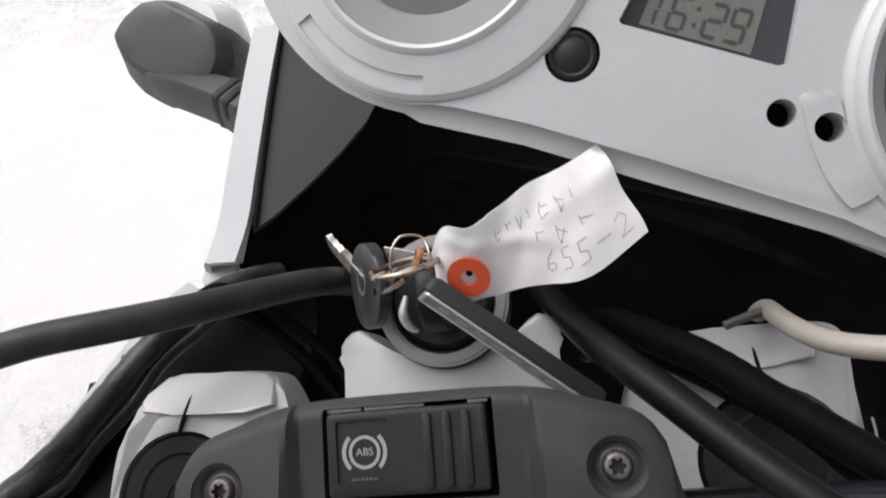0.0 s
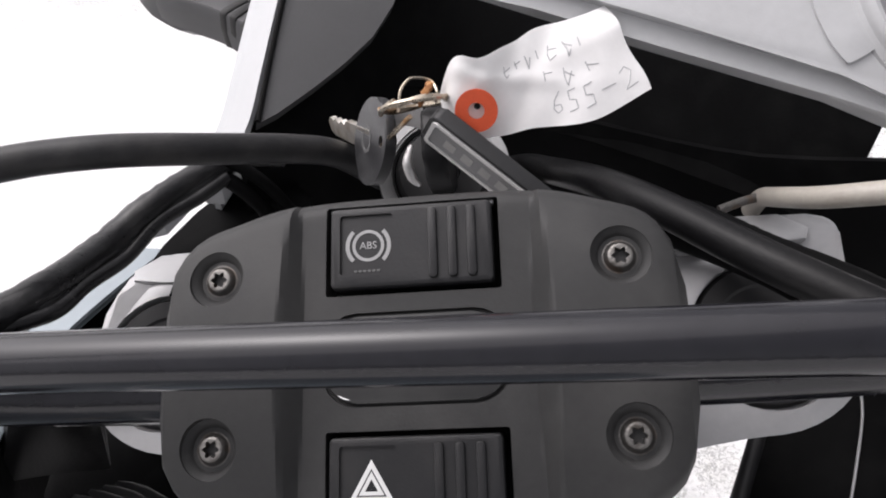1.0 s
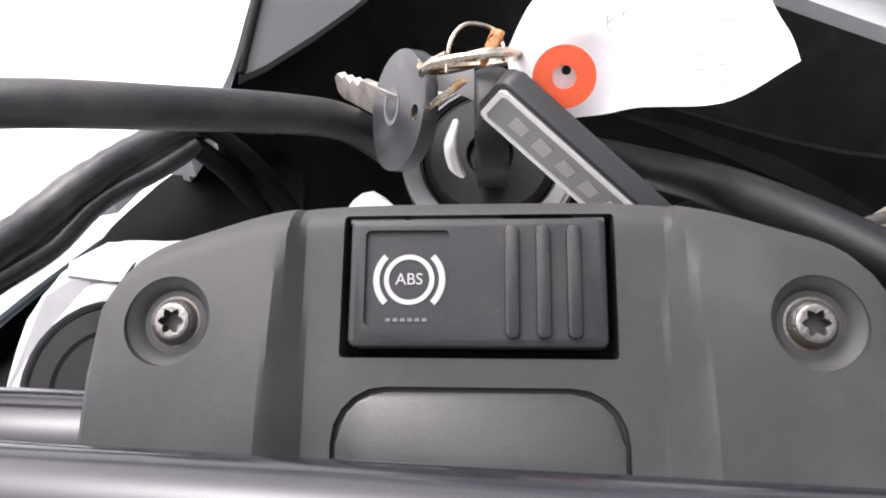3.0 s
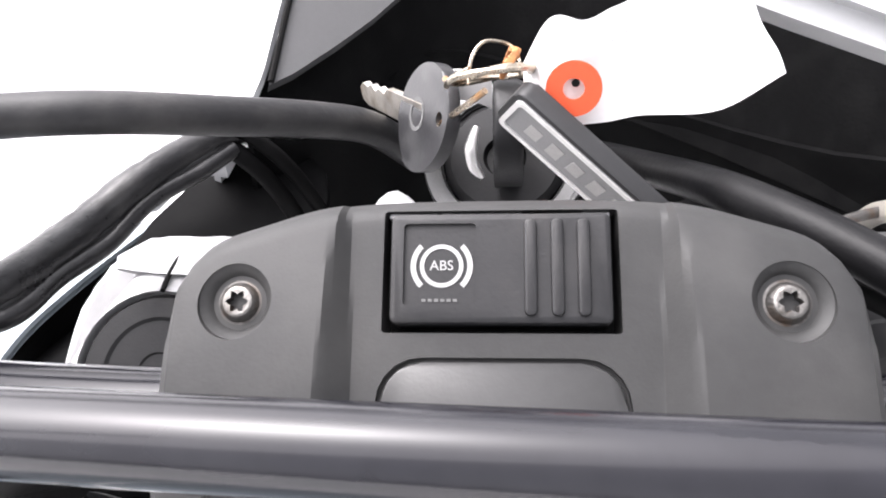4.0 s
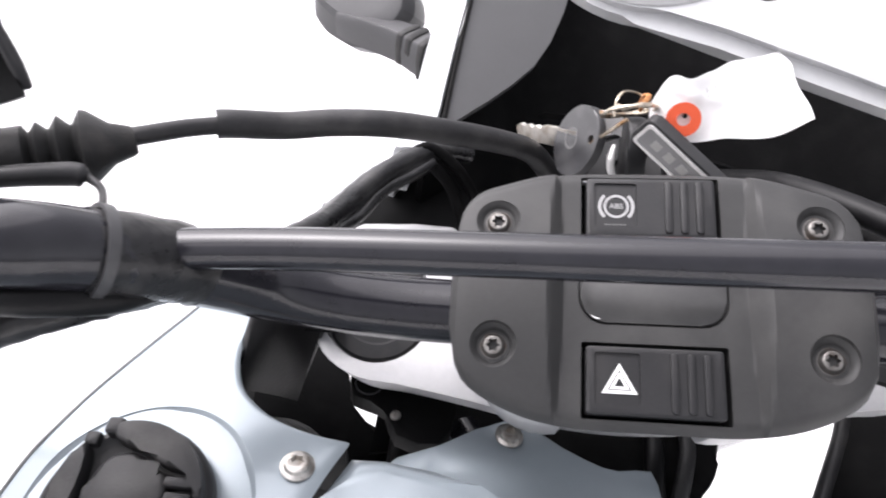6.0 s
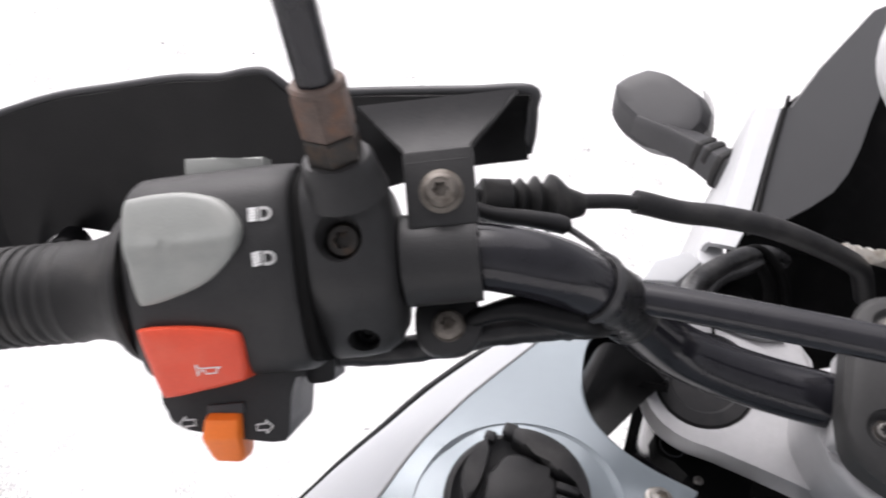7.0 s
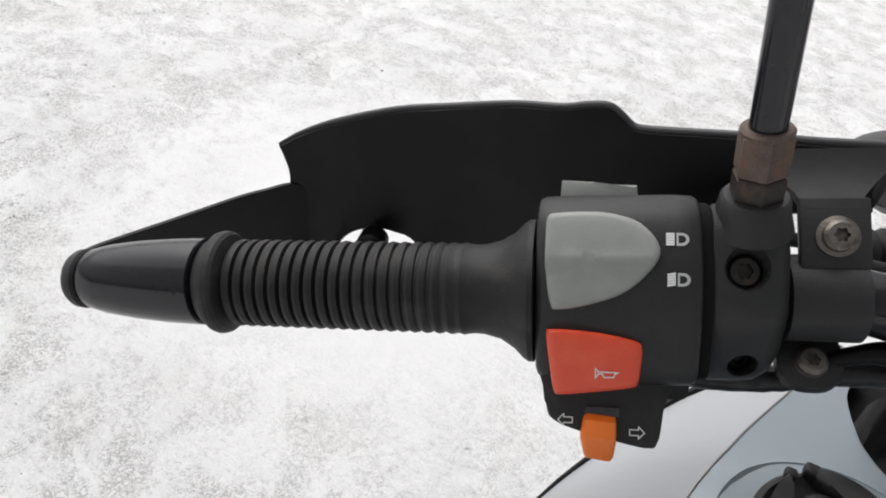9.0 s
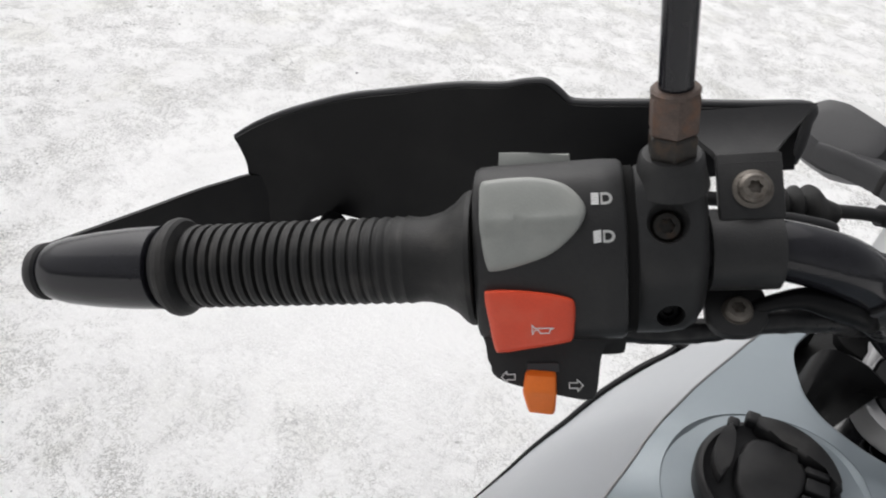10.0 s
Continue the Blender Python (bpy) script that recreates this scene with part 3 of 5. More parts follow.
part("centre_pad", prism(round_rect(-0.5, -0.6, 41.9, 19.8, 7.3), -8, -2.9, bevel=0.5), PAD, console, "smooth oval blanking pad")
for x, y in BOLTS:
    head = carved(lathe([(0, 4.6), (1.0, 4.6), (1.5, 4.3), (1.7, 3.6), (2.6, 3.1), (3.1, 2.6), (3.15, 2.4)], 32, ((x, y, -3.1), (x, y, 6))), [prism(star(x, y, 1.3, 2.05), -1.6, 4)])
    part("torx_bolt", head, DULL, console, "worn torx bolt in a recess")
    rim = carved(lathe([(0, 2.85), (0.25, 2.75), (0.45, 2.4), (0.45, 2.2)], 32, ((x, y, -0.25), (x, y, 6))), [prism(star(x, y, 1.35, 2.1), -2, 4)])
    part("torx_rim", rim, WORN, console, "bright worn rim of the torx bolt")
for x, w in ((-16.5, 9.0), (-4.0, 15.0), (16.5, 5.0)):
    part("switch_clip", box((x, 35.9, -6.6), (w, 1.0, 3.0), 0.3), YOKE, console, "pale clip behind the rocker")


part("pad_scratch", tube([(-18.6, -8.3, -3.0), (-17.8, -8.9, -3.0), (-16.6, -9.4, -3.0), (-15.4, -9.6, -3.0)], [0.06, 0.2, 0.24, 0.06], seg=8, res=4), PRINT, console, "pale curved scratch")


def rocker(cy, flat):
    """A rocker switch: a tilting cap with an icon panel and finger ribs."""
    body = prism(round_rect(-0.7, cy, 38.6, 19.6, 1.2, 3), -12, -1.2, bevel=0.9, seg=2)
    body = carved(body, [prism(round_rect(-11.2, cy + 0.6, 12.8, 14.6, 0.8, 3), -2.0, 3)])
    ribs = [prism(round_rect(x, cy - (0.2 if flat else 0), 2.2, 17.0, 0.9, 3), -2, -0.2, bevel=0.45) for x in (4.6, 9.2, 13.7)]
    return carved(body, ribs, "UNION")


abs_switch = part("abs_switch", rocker(25.6, False), PLASTIC, console, "black rocker switch with finger ribs")
hazard_switch = part("hazard_switch", rocker(-27.6, True), PLASTIC, console, "black hazard rocker switch")
for cy in (25.4, -27.6):
    part("switch_well", box((-0.6, cy, -12.4), (41.2, 21.8, 1.2)), DARKGAP, console)
ZI = -1.95
icon = [annulus(-10.9, 26.0, 3.1, 3.85, ZI, ZI + 0.14), annulus(-10.9, 26.0, 4.55, 5.5, ZI, ZI + 0.14, 135, 225, 14), annulus(-10.9, 26.0, 4.55, 5.5, ZI, ZI + 0.14, -45, 45, 14), lettering("ABS", 2.5, 0.07, Matrix.Translation((-10.9, 26.0, ZI + 0.07)))]
part("abs_symbol", merged(*icon), SYMBOL, console, "white printed ABS symbol")


def tri_ring(cx, cy, r0, r1):
    bm = bmesh.new()
    v = [[bm.verts.new((cx + r * math.cos(radians(90 + 120 * k)), cy + r * math.sin(radians(90 + 120 * k)), z)) for k in range(3)] for r, z in ((r0, ZI), (r1, ZI), (r1, ZI + 0.14), (r0, ZI + 0.14))]
    for i in range(4):
        for k in range(3):
            bm.faces.new((v[i][k], v[i][(k + 1) % 3], v[(i + 1) % 4][(k + 1) % 3], v[(i + 1) % 4][k]))
    return bm


part("hazard_symbol", merged(tri_ring(-10.5, -28.4, 3.9, 5.8), tri_ring(-10.5, -28.4, 1.7, 3.3)), PRINT, console, "white printed warning triangle")
part("tiny_print", merged(*[box((-14 + 1.1 * k, 19.9, ZI + 0.07), (0.7, 0.5, 0.14)) for k in range(6)]), DIMPRINT, console)

# ---- left controls, in the frame of the grip ----
prof = [(-233.4, 14.0), (-233.2, 16.4), (-232.6, 17.2), (-231.6, 17.8), (-230.4, 18.8), (-228.8, 20.2), (-227, 20.7), (-225, 20.3), (-223.6, 19.2), (-222.8, 17.2)]
n_ribs = 20
for k in range(n_ribs):
    s = -221.6 + k * 4.75
    depth = 2.5 * (1 - max(0.0, (k - 8) / 11.0)) ** 0.9
    prof += [(s, 16.9 - depth), (s + 0.6, 16.9 - depth), (s + 1.1, 16.9), (s + 2.5, 17.4), (s + 4.2, 17.0)]
prof += [(-124.5, 16.7), (-121, 16.9), (-115, 18.4), (-110, 21.5), (-106.5, 25.0), (-104.5, 26.2), (-102.6, 26.2), (-102.2, 24.0)]
grip = part("handgrip", lathe(prof, 48), RUBBER, bike, "black ribbed rubber handgrip", GRIP, angle=25)
bar_end = part("bar_end_weight", lathe([(-289, 11.0), (-286, 12.6), (-278, 14.5), (-264, 16.2), (-250, 17.2), (-240, 17.5), (-235.4, 17.5), (-234.8, 16.8), (-234.6, 13.0)], 48), GLOSS, bike, "smooth black tapered bar end", GRIP)
part("end_cap", lathe([(-295.5, 8.6), (-294.4, 11.0), (-292.5, 12.2), (-289.5, 12.6), (-288.5, 11.5)], 48), CABLE, bar_end)

# switch housing
section = smooth_loop([(y, z, 0) for y, z in [(33, -6), (34.5, 4), (32, 14), (25, 21.5), (12, 25), (-4, 24.5), (-15, 21.5), (-27, 16), (-31, 8), (-31, -8), (-24, -20), (-8, -25), (12, -25), (27, -18)]], 5)


def extruded_section(sec, rows):
    """The section (y, z) carried along x: rows of x, scale and shift in z."""
    bm = bmesh.new()
    rings = [[bm.verts.new((x, p[0] * k, p[1] * k + dz)) for p in sec] for x, k, dz in rows]
    for a, b in zip(rings, rings[1:]):
        for i in range(len(sec)):
            bm.faces.new((a[i], a[(i + 1) % len(sec)], b[(i + 1) % len(sec)], b[i]))
    bm.faces.new(rings[0][::-1])
    bm.faces.new(rings[-1])
    return bm


house_bm = extruded_section(section, [(-101.6, 0.9, -1), (-100.8, 0.965, -0.5), (-99, 0.99, 0), (-94, 1, 0), (-56, 1.01, 1.5), (-49.5, 1.0, 1.5), (-48.2, 0.975, 1.2), (-47.8, 0.93, 1)])
slab = moved(prism(smooth_loop([(-97.5, -24, 0), (-97.6, -38, 0), (-97, -44, 0), (-90, -47.5, 0), (-75, -51.3, 0), (-64, -53.4, 0), (-60.4, -52.8, 0), (-59, -47, 0), (-57.6, -38, 0), (-54.5, -32, 0), (-50, -30, 0), (-49, -24, 0)], 3), -34, 3.5, bevel=1.3, seg=3), Matrix.Rotation(radians(4), 4, "Y"))
heel = prism(smooth_loop([(-58, -28, 0), (-57, -37.5, 0), (-54, -38.6, 0), (-48.6, -38.2, 0), (-47.4, -37, 0), (-46.6, -30, 0), (-47, -24, 0)], 2), -26, -9, bevel=0.8)
housing = part("switch_housing", merged(house_bm, slab, heel), HOUSE, bike, "dark grey plastic switch housing beside the grip", GRIP)
part("housing_seam", extruded_section(section, [(-47.9, 0.93, 1), (-44.5, 0.93, 1)]), DARKGAP, housing)


beam_pts = smooth_loop([(-97.6, 25, 0), (-94, 26.2, 0), (-86, 26.6, 0), (-77, 26, 0), (-67.5, 22.6, 0), (-61.6, 14.6, 0), (-64.6, 7.0, 0), (-73, -0.5, 0), (-84, -4.6, 0), (-94, -6.6, 0), (-96.6, -4.8, 0), (-98.2, 6, 0), (-98.3, 18, 0)], 4)
part("beam_switch", pillow(beam_pts, lambda x, y: 23.0 + 0.06 * (x + 80) + 0.9 * math.tanh((y - 8.5) / 1.2) + 0.5 * math.exp(-((y - 11) / 2.0) ** 2) - 0.0065 * (y - 9) ** 2, 6, 5.2, 2.6, 1.1), GREY_BUTTON, housing, "grey rocker for the headlamp beam")
horn_pts = smooth_loop([(-97.6, -14.6, 0), (-95.5, -12.8, 0), (-82, -13.3, 0), (-69, -15.6, 0), (-66.2, -18, 0), (-66.4, -25, 0), (-67.2, -30.4, 0), (-70, -32, 0), (-82, -34, 0), (-92.5, -35.4, 0), (-95, -34, 0), (-96.6, -24, 0)], 4)
part("horn_button", pillow(horn_pts, lambda x, y: 20.5 + 0.34 * (y + 14), 8, 5.0, 3.4, 1.35), RED_BUTTON, housing, "red horn button")
part("turn_signal_slot", box((-78.4, -41.4, 8.6), (11.8, 3.4, 3.0), 0.5), SIGNAL, housing)
turn_rows = [(-42.2, -84.2, -73.9, 1.0, 10.4), (-44.0, -84.9, -73.6, 0.4, 12.6), (-49.2, -85.8, -73.7, -0.6, 13.6), (-50.6, -85.8, -73.7, -1.0, 13.0), (-56.4, -84.6, -74.4, -2.0, 9.6), (-58.0, -84.0, -75.2, -2.0, 8.2)]
turn_bm = loft([[Vector((x, y, z)) for x, y, z in ((a + 0.9, y, lo), (b - 0.9, y - 0.3, lo), (b, y - 0.5, lo + 1.2), (b, y - 0.7, hi - 1.6), (b - 0.5, y - 0.7, hi - 0.5), (b - 1.6, y - 0.6, hi), (a + 1.6, y, hi), (a + 0.5, y, hi - 0.5), (a, y, hi - 1.6), (a, y, lo + 1.2))] for y, a, b, lo, hi in turn_rows])
part("turn_signal_switch", turn_bm, ORANGE_BUTTON, housing, "orange turn signal slider")
flash = moved(prism([(-14.5, -4), (14.5, -4), (14, 2.2), (-2, 2.6), (-3, 3.6), (-14, 4.2)], -5, 4, bevel=0.8), Matrix.Translation((-80, 38.5, -14)))
part("flash_lever", flash, GREY_BUTTON, housing, "grey headlamp flash trigger")


def lamp_icon(cx, cy, z, slant):
    """A headlamp pictogram: a half round lamp with beam bars."""
    loop = [(cx - 1.4, cy - 2.4), (cx + 0.4, cy - 2.4)] + [(cx + 0.4 + 2.6 * math.cos(radians(a)), cy + 2.4 * math.sin(radians(a))) for a in range(-75, 90, 15)] + [(cx - 1.4, cy + 2.4)]
    bm = bmesh.new()
    c = Vector((cx + 0.3, cy, 0))
    outer = [bm.verts.new((x, y, z)) for x, y in loop]
    inner = [bm.verts.new((c.x + (x - c.x) * 0.58, c.y + (y - c.y) * 0.58, z)) for x, y in loop]
    for i in range(len(loop)):
        k = (i + 1) % len(loop)
        bm.faces.new((outer[i], outer[k], inner[k], inner[i]))
    bmesh.ops.solidify(bm, geom=bm.faces[:], thickness=0.15)
    bars = [moved(box((0, 0, 0), (2.9, 0.78, 0.15)), Matrix.Translation((cx - 3.5, cy + 1.9 - 0.95 * k, z)) @ Matrix.Rotation(radians(slant), 4, "Z")) for k in range(5)]
    return merged(bm, *bars)


part("beam_symbol", moved(lamp_icon(0, 0, 0.3, 0), Matrix.Translation((-55.2, 17.6, 26.1)) @ Matrix.Rotation(radians(-9), 4, "X") @ Matrix.Scale(0.9, 4)), PRINT, housing, "white printed lamp symbols")
part("beam_symbol", moved(lamp_icon(0, 0, 0.3, 12), Matrix.Translation((-54.8, 4.6, 26.9)) @ Matrix.Rotation(radians(3), 4, "X") @ Matrix.Scale(0.9, 4)), PRINT, housing)


def strip(pts, w, z=0.0, h=0.15):
    """A drawn line: a chain of flat strokes."""
    bms = []
    for a, b in zip(pts, pts[1:]):
        d = Vector((b[0] - a[0], b[1] - a[1]))
        bms.append(moved(box((0, 0, 0), (d.length + w * 0.8, w, h)), Matrix.Translation(((a[0] + b[0]) / 2, (a[1] + b[1]) / 2, z)) @ Matrix.Rotation(math.atan2(d.y, d.x), 4, "Z")))
    return merged(*bms)


horn_icon = moved(strip([(-4, 1.9), (-3.0, 0.55), (4.2, 0.5), (3.0, -0.1), (2.5, -1.5), (-0.9, -1.6), (-1.6, -0.2), (-3.0, -0.3), (-4, -2.0), (-4, 1.9)], 0.4), Matrix.Translation((-77.6, -26.9, 21.75)) @ Matrix.Rotation(math.atan(0.34), 4, "X") @ Matrix.Scale(0.9, 4))
part("horn_symbol", horn_icon, PRINT, housing)
for sx, cx, cy in ((-1, -90.8, -44.8), (1, -66.8, -48.1)):
    arrow = strip([(sx * 3.4, 0), (sx * 0.9, 2.6), (sx * 0.9, 1.2), (-sx * 2.8, 1.2), (-sx * 2.8, -1.2), (sx * 0.9, -1.2), (sx * 0.9, -2.6), (sx * 3.4, 0)], 0.42)
    part("arrow_symbol", moved(arrow, Matrix.Translation((cx, cy, 4.0 - 0.07 * cx)) @ Matrix.Rotation(radians(4), 4, "Y") @ Matrix.Scale(0.8, 4)), PRINT, housing)

# lever perch with the mirror boss
perch_sec = smooth_loop([(y, z, 0) for y, z in [(26.5, -4), (30.5, 9), (29.5, 19.5), (22.5, 25), (12.5, 24.6), (-6, 22.5), (-18, 14), (-27, 5), (-30, -4), (-26, -16), (-12, -22), (8, -22), (20, -16)]], 5)
perch_bm = extruded_section(perch_sec, [(-44.6, 0.97, 0), (-43.4, 1.0, 0), (-34, 1.0, 0), (-27, 0.97, -0.3), (-22.5, 0.88, -1), (-19.5, 0.72, -2), (-18.5, 0.5, -2)])
STEM0, STEM1 = Vector((-32.4, 43.6, 34.8)), Vector((-33.0, 90.6, 75.0))
stem_dir = (STEM1 - STEM0).normalized()
boss = lathe([(2, 13.4), (6, 12.2), (9, 11.4), (13, 10.8), (14.2, 9.8)], 32, (STEM0 - stem_dir * 29, STEM0))
perch_bm = carved(merged(perch_bm), [lathe([(0, 5.6), (6, 6.0), (9.5, 7.4), (14, 9.6)], 32, ((-34, 7.8, 15), (-34, 9.4, 40))), lathe([(0, 4.4), (8, 4.8), (20, 5.2)], 28, ((-32.4, -19, -6), (-32.4, -27, 18)))])
perch = part("lever_perch", merged(perch_bm, boss), HOUSE, bike, "dark cast clutch lever perch", GRIP)
part("perch_screw", carved(lathe([(0, 5.3), (3, 5.3), (3.8, 4.5)], 24, ((-34, 7.8, 15), (-34, 8.2, 30))), [prism(star(-34, 8.0, 2.2, 2.9), 16.5, 25)]), DARKSTEEL, perch, "recessed dark socket screw")
part("perch_screw", lathe([(0, 4.3), (8, 4.3), (8.8, 3.6), (9, 2.0), (7.5, 1.6)], 24, ((-32.4, -19, -7), (-32.4, -22.2, 2.5))), SHELL, perch)


def hexnut(p, q, r, turn=30.0):
    """A hexagonal nut between two points, with chamfered ends."""
    h = (Vector(q) - Vector(p)).length
    axis = (Vector(q) - Vector(p)).to_track_quat("Z", "Y").to_matrix().to_4x4()
    rings = [[(r * k * math.cos(radians(turn + a)), r * k * math.sin(radians(turn + a)), z) for a in range(0, 360, 60)] for z, k in ((0, 0.93), (0.8, 1.0), (h - 0.8, 1.0), (h, 0.93))]
    return moved(loft(rings), Matrix.Translation(Vector(p)) @ axis)


mirror_stem = part("mirror_stem", rod(STEM0, STEM0 + stem_dir * 230, 5.6, 28), GLOSS, bike, "gloss black mirror stem", GRIP)
part("lower_nut", hexnut(STEM0 - stem_dir * 16, STEM0 - stem_dir * 6.8, 8.4), DARKSTEEL, mirror_stem, "dark oily lower lock nut", angle=20)
part("upper_nut", merged(hexnut(STEM0 - stem_dir * 6.5, STEM0 + stem_dir * 7.5, 8.4), lathe([(0, 7.8), (1.6, 8.0), (2.4, 7.3)], 28, (STEM0 + stem_dir * 6.8, STEM0 + stem_dir * 17))), RUST, mirror_stem, "rust-brown hexagonal mirror nut", angle=20)

# guard clamp and bracket
band = moved(annulus(0, 0, 11.3, 15.0, -12, 12, n=40), Matrix.Translation((-6, 0, 0)) @ Matrix.Rotation(radians(90), 4, "Y"))
clamp = part("guard_clamp", merged(band, moved(box((0, 0, 0), (22, 24, 4), 0.8), Matrix.Translation((-4.0, 21.5, 9)) @ Matrix.Rotation(radians(-4), 4, "X")), moved(prism(round_rect(0, -1, 22, 24, 9), -2.5, 2, bevel=0.8), Matrix.Translation((-7, -20.5, -9)) @ Matrix.Rotation(radians(-25), 4, "X"))), HOUSE, bike, "black handguard clamp on the bar", GRIP)


def fan(u, v):
    """The bracket's fanned plate, from the clamp to the guard."""
    w0, w1 = (-14.4, 5.6), (-29.5, 23)
    k = max(0.0, (v - 0.2) / 0.8)
    x0, x1 = w0[0] + (w1[0] - w0[0]) * k, w0[1] + (w1[1] - w0[1]) * k
    return (x0 + (x1 - x0) * u, 30 + 22 * v, 10.5 - 10.5 * v - 2 * math.sin(math.pi * v))


part("bracket_plate", sheet(fan, 8, 8, 3.0), PLASTIC, clamp, "black fanned guard bracket")
for (x, y, z), tilt in (((-3.7, 20.3, 11.0), -4), ((-6.7, -23.2, -7.2), -25)):
    spin = Matrix.Translation((x, y, z)) @ Matrix.Rotation(radians(tilt), 4, "X")
    part("clamp_bolt", moved(carved(lathe([(0, 6.6), (1.0, 6.9), (1.6, 5.4), (3.4, 5.2), (4.6, 4.0)], 32, ((0, 0, 0), (0, 0, 6))), [prism(star(0, 0, 1.9, 2.6), 2.4, 8)]), spin), CORRODED, clamp, "corroded torx clamp bolt")

# hand guard, in level coordinates along the grip: along, ahead, up
HG = Matrix.Translation(GRIP.translation) @ Matrix(((0.93724, -0.34870, 0, 0), (0.34870, 0.93724, 0, 0), (0, 0, 1, 0), (0, 0, 0, 1)))


def guard_ahead(s):
    at = [float(np.interp(s + d, [-300, -262, -225, -180, -130, -70, -20, 30], [18, 74, 106.6, 108.6, 103, 86, 68, 54])) for d in (-18, -9, 0, 0, 9, 18)]
    return sum(at) / 6


TOP = [(-231.5, -58.5), (-221, -52), (-204, -43), (-175, -29), (-148, -19), (-120, -8), (-99, -1.2), (-88, 4.3), (-80, 7), (-74, 5), (-68, 2), (-62, 3), (-51, 7), (-30, 15), (0, 25), (21, 31.5)]
LOW = [(-226, -84), (-224, -138), (-208, -142), (-194, -114), (-180, -103), (-166, -101), (-154, -104), (-142, -124), (-124, -126), (-104, -104), (-84, -82), (-70, -68), (-58, -56), (-40, -38), (0, -8), (26, 5)]


def guard_skin(u, v):
    i = u * (len(TOP) - 1)
    a, b = curve_at([(s, z, 0) for s, z in TOP], u), curve_at([(s, z, 0) for s, z in LOW], u)
    s, z = a.x + (b.x - a.x) * v, a.y + (b.y - a.y) * v
    w = min(1.0, u * 15)
    k = min(1.0, max(0.0, (-57 - z) / 83)) * (1 - w) + v * w
    bulge = 1 - (2 * k - 1) ** 2
    return (s, guard_ahead(s) + 5 * bulge - 6 * max(0.0, k - 0.55), z)


guard = part("hand_guard", sheet(guard_skin, 60, 12, 1.8), SHELL, bike, "black moulded hand guard in front of the grip", HG)


def guard_tail(u, v):
    """The lower arm that sweeps back from the shell to the bar end."""
    top = [(-238, 98.6, -87.6), (-250, 87.5, -88.4), (-271, 60, -88), (-289, 30, -84), (-290, 16, -78), (-286, 7, -74)]
    low = [(-236, 98, -139), (-250, 86, -131), (-270, 62, -120), (-288, 30, -108), (-291, 14, -99), (-289, 5, -94)]
    top, low = [(-212, guard_ahead(-212) + 7.0, -90), (-226, guard_ahead(-226) + 3.9, -85.5)] + top, [(-212, guard_ahead(-212), -138), (-226, guard_ahead(-226) - 3.0, -139)] + low
    hump = 5 * (1 - (2 * (0.35 + 0.63 * v) - 1) ** 2) - 4.5 * (1 - v) - 0.4 * v
    return curve_at(top, u).lerp(curve_at(low, u), v) + Vector((0, hump * max(0.0, 1 - 2.5 * u), 0))

part("guard_arm", sheet(guard_tail, 24, 10, -1.8), SHELL, guard, "lower guard arm running to the bar end")
part("guard_knob", lathe([(0, 6), (2, 8), (14, 8.4), (16, 7), (17, 4)], 28, ((-176, 99, -104), (-176, 70, -98))), SHELL, guard, "round black fixing knob")
# lip is paler than the guard: its rim highlight is done by colour
part("guard_lip", tube([(s, guard_ahead(s) + 1.0, z) for s, z in TOP + [(23.6, 24), (25.2, 14), (26, 6)]], [0.7, 1.5] + [2.0] * 15 + [2.2, 1.6], seg=10, res=5), SIGNAL, guard)

# ---- cables ----
clutch_line = [(-170, 43, 20), (-152, 49, 9), (-139, 53, 0), (-125, 58, -10), (-110, 62, -15), (-90, 65, -21), (-70, 70, -36), (-50, 77, -57), (-38, 80, -72), (-28, 80, -98)]
clutch = part("clutch_cable", tube([(-144, 51.5, 2.5)] + clutch_line[2:], 5.0, seg=18, res=8), CABLE, bike, "thick black clutch cable sleeve", BAR)
part("inner_sheath", tube([(-216, 16, 40), (-200, 24, 32), (-180, 32, 24), (-164, 38, 18), (-150, 47, 8), (-136, 54, -2)], 3.1, seg=14), CABLE, clutch)
boot_dir = (Vector((-164, 38, 18)) - Vector((-200, 24, 32))).normalized()
part("cable_boot", lathe([(0, 7.0), (1, 8.6), (12, 8.8), (13.5, 6.2), (16, 9.4), (19, 6.6), (22, 10.6), (25.5, 7.0), (28.5, 11.6), (30.5, 11.0), (36, 6.6), (42, 4.8), (43, 4.0)], 28, (Vector((-200, 23, 31)), Vector((-200, 23, 31)) + boot_dir * 40)), RUBBER, clutch, "ribbed rubber cable boot", angle=25)
part("adjuster_arm", tube([(-204, 10, 52), (-190, 10, 46), (-178, 14, 40), (-168, 17, 35), (-164.6, 17.2, 33.6), (-163, 16.8, 33), (-157, 13, 35), (-151, 7, 41), (-148, 2, 45)], [2.4, 2.8, 3.2, 3.6, 3.4, 1.3, 1.2, 1.2, 1.2], seg=12), PLASTIC, clutch)
loom_line = [(-68, 90, -94), (-77, 86, -82), (-86, 80, -74), (-94, 72, -68), (-103.5, 60, -60.5), (-111.5, 47, -53.5), (-114, 34.5, -40), (-116, 24.5, -27), (-123.5, 16, -19.5), (-139, 5, -12), (-149, -6, 4), (-155, -15, 22), (-168, -22, 29), (-184, -29, 30), (-201, -38, 29), (-218, -45, 30), (-232, -50, 34)]
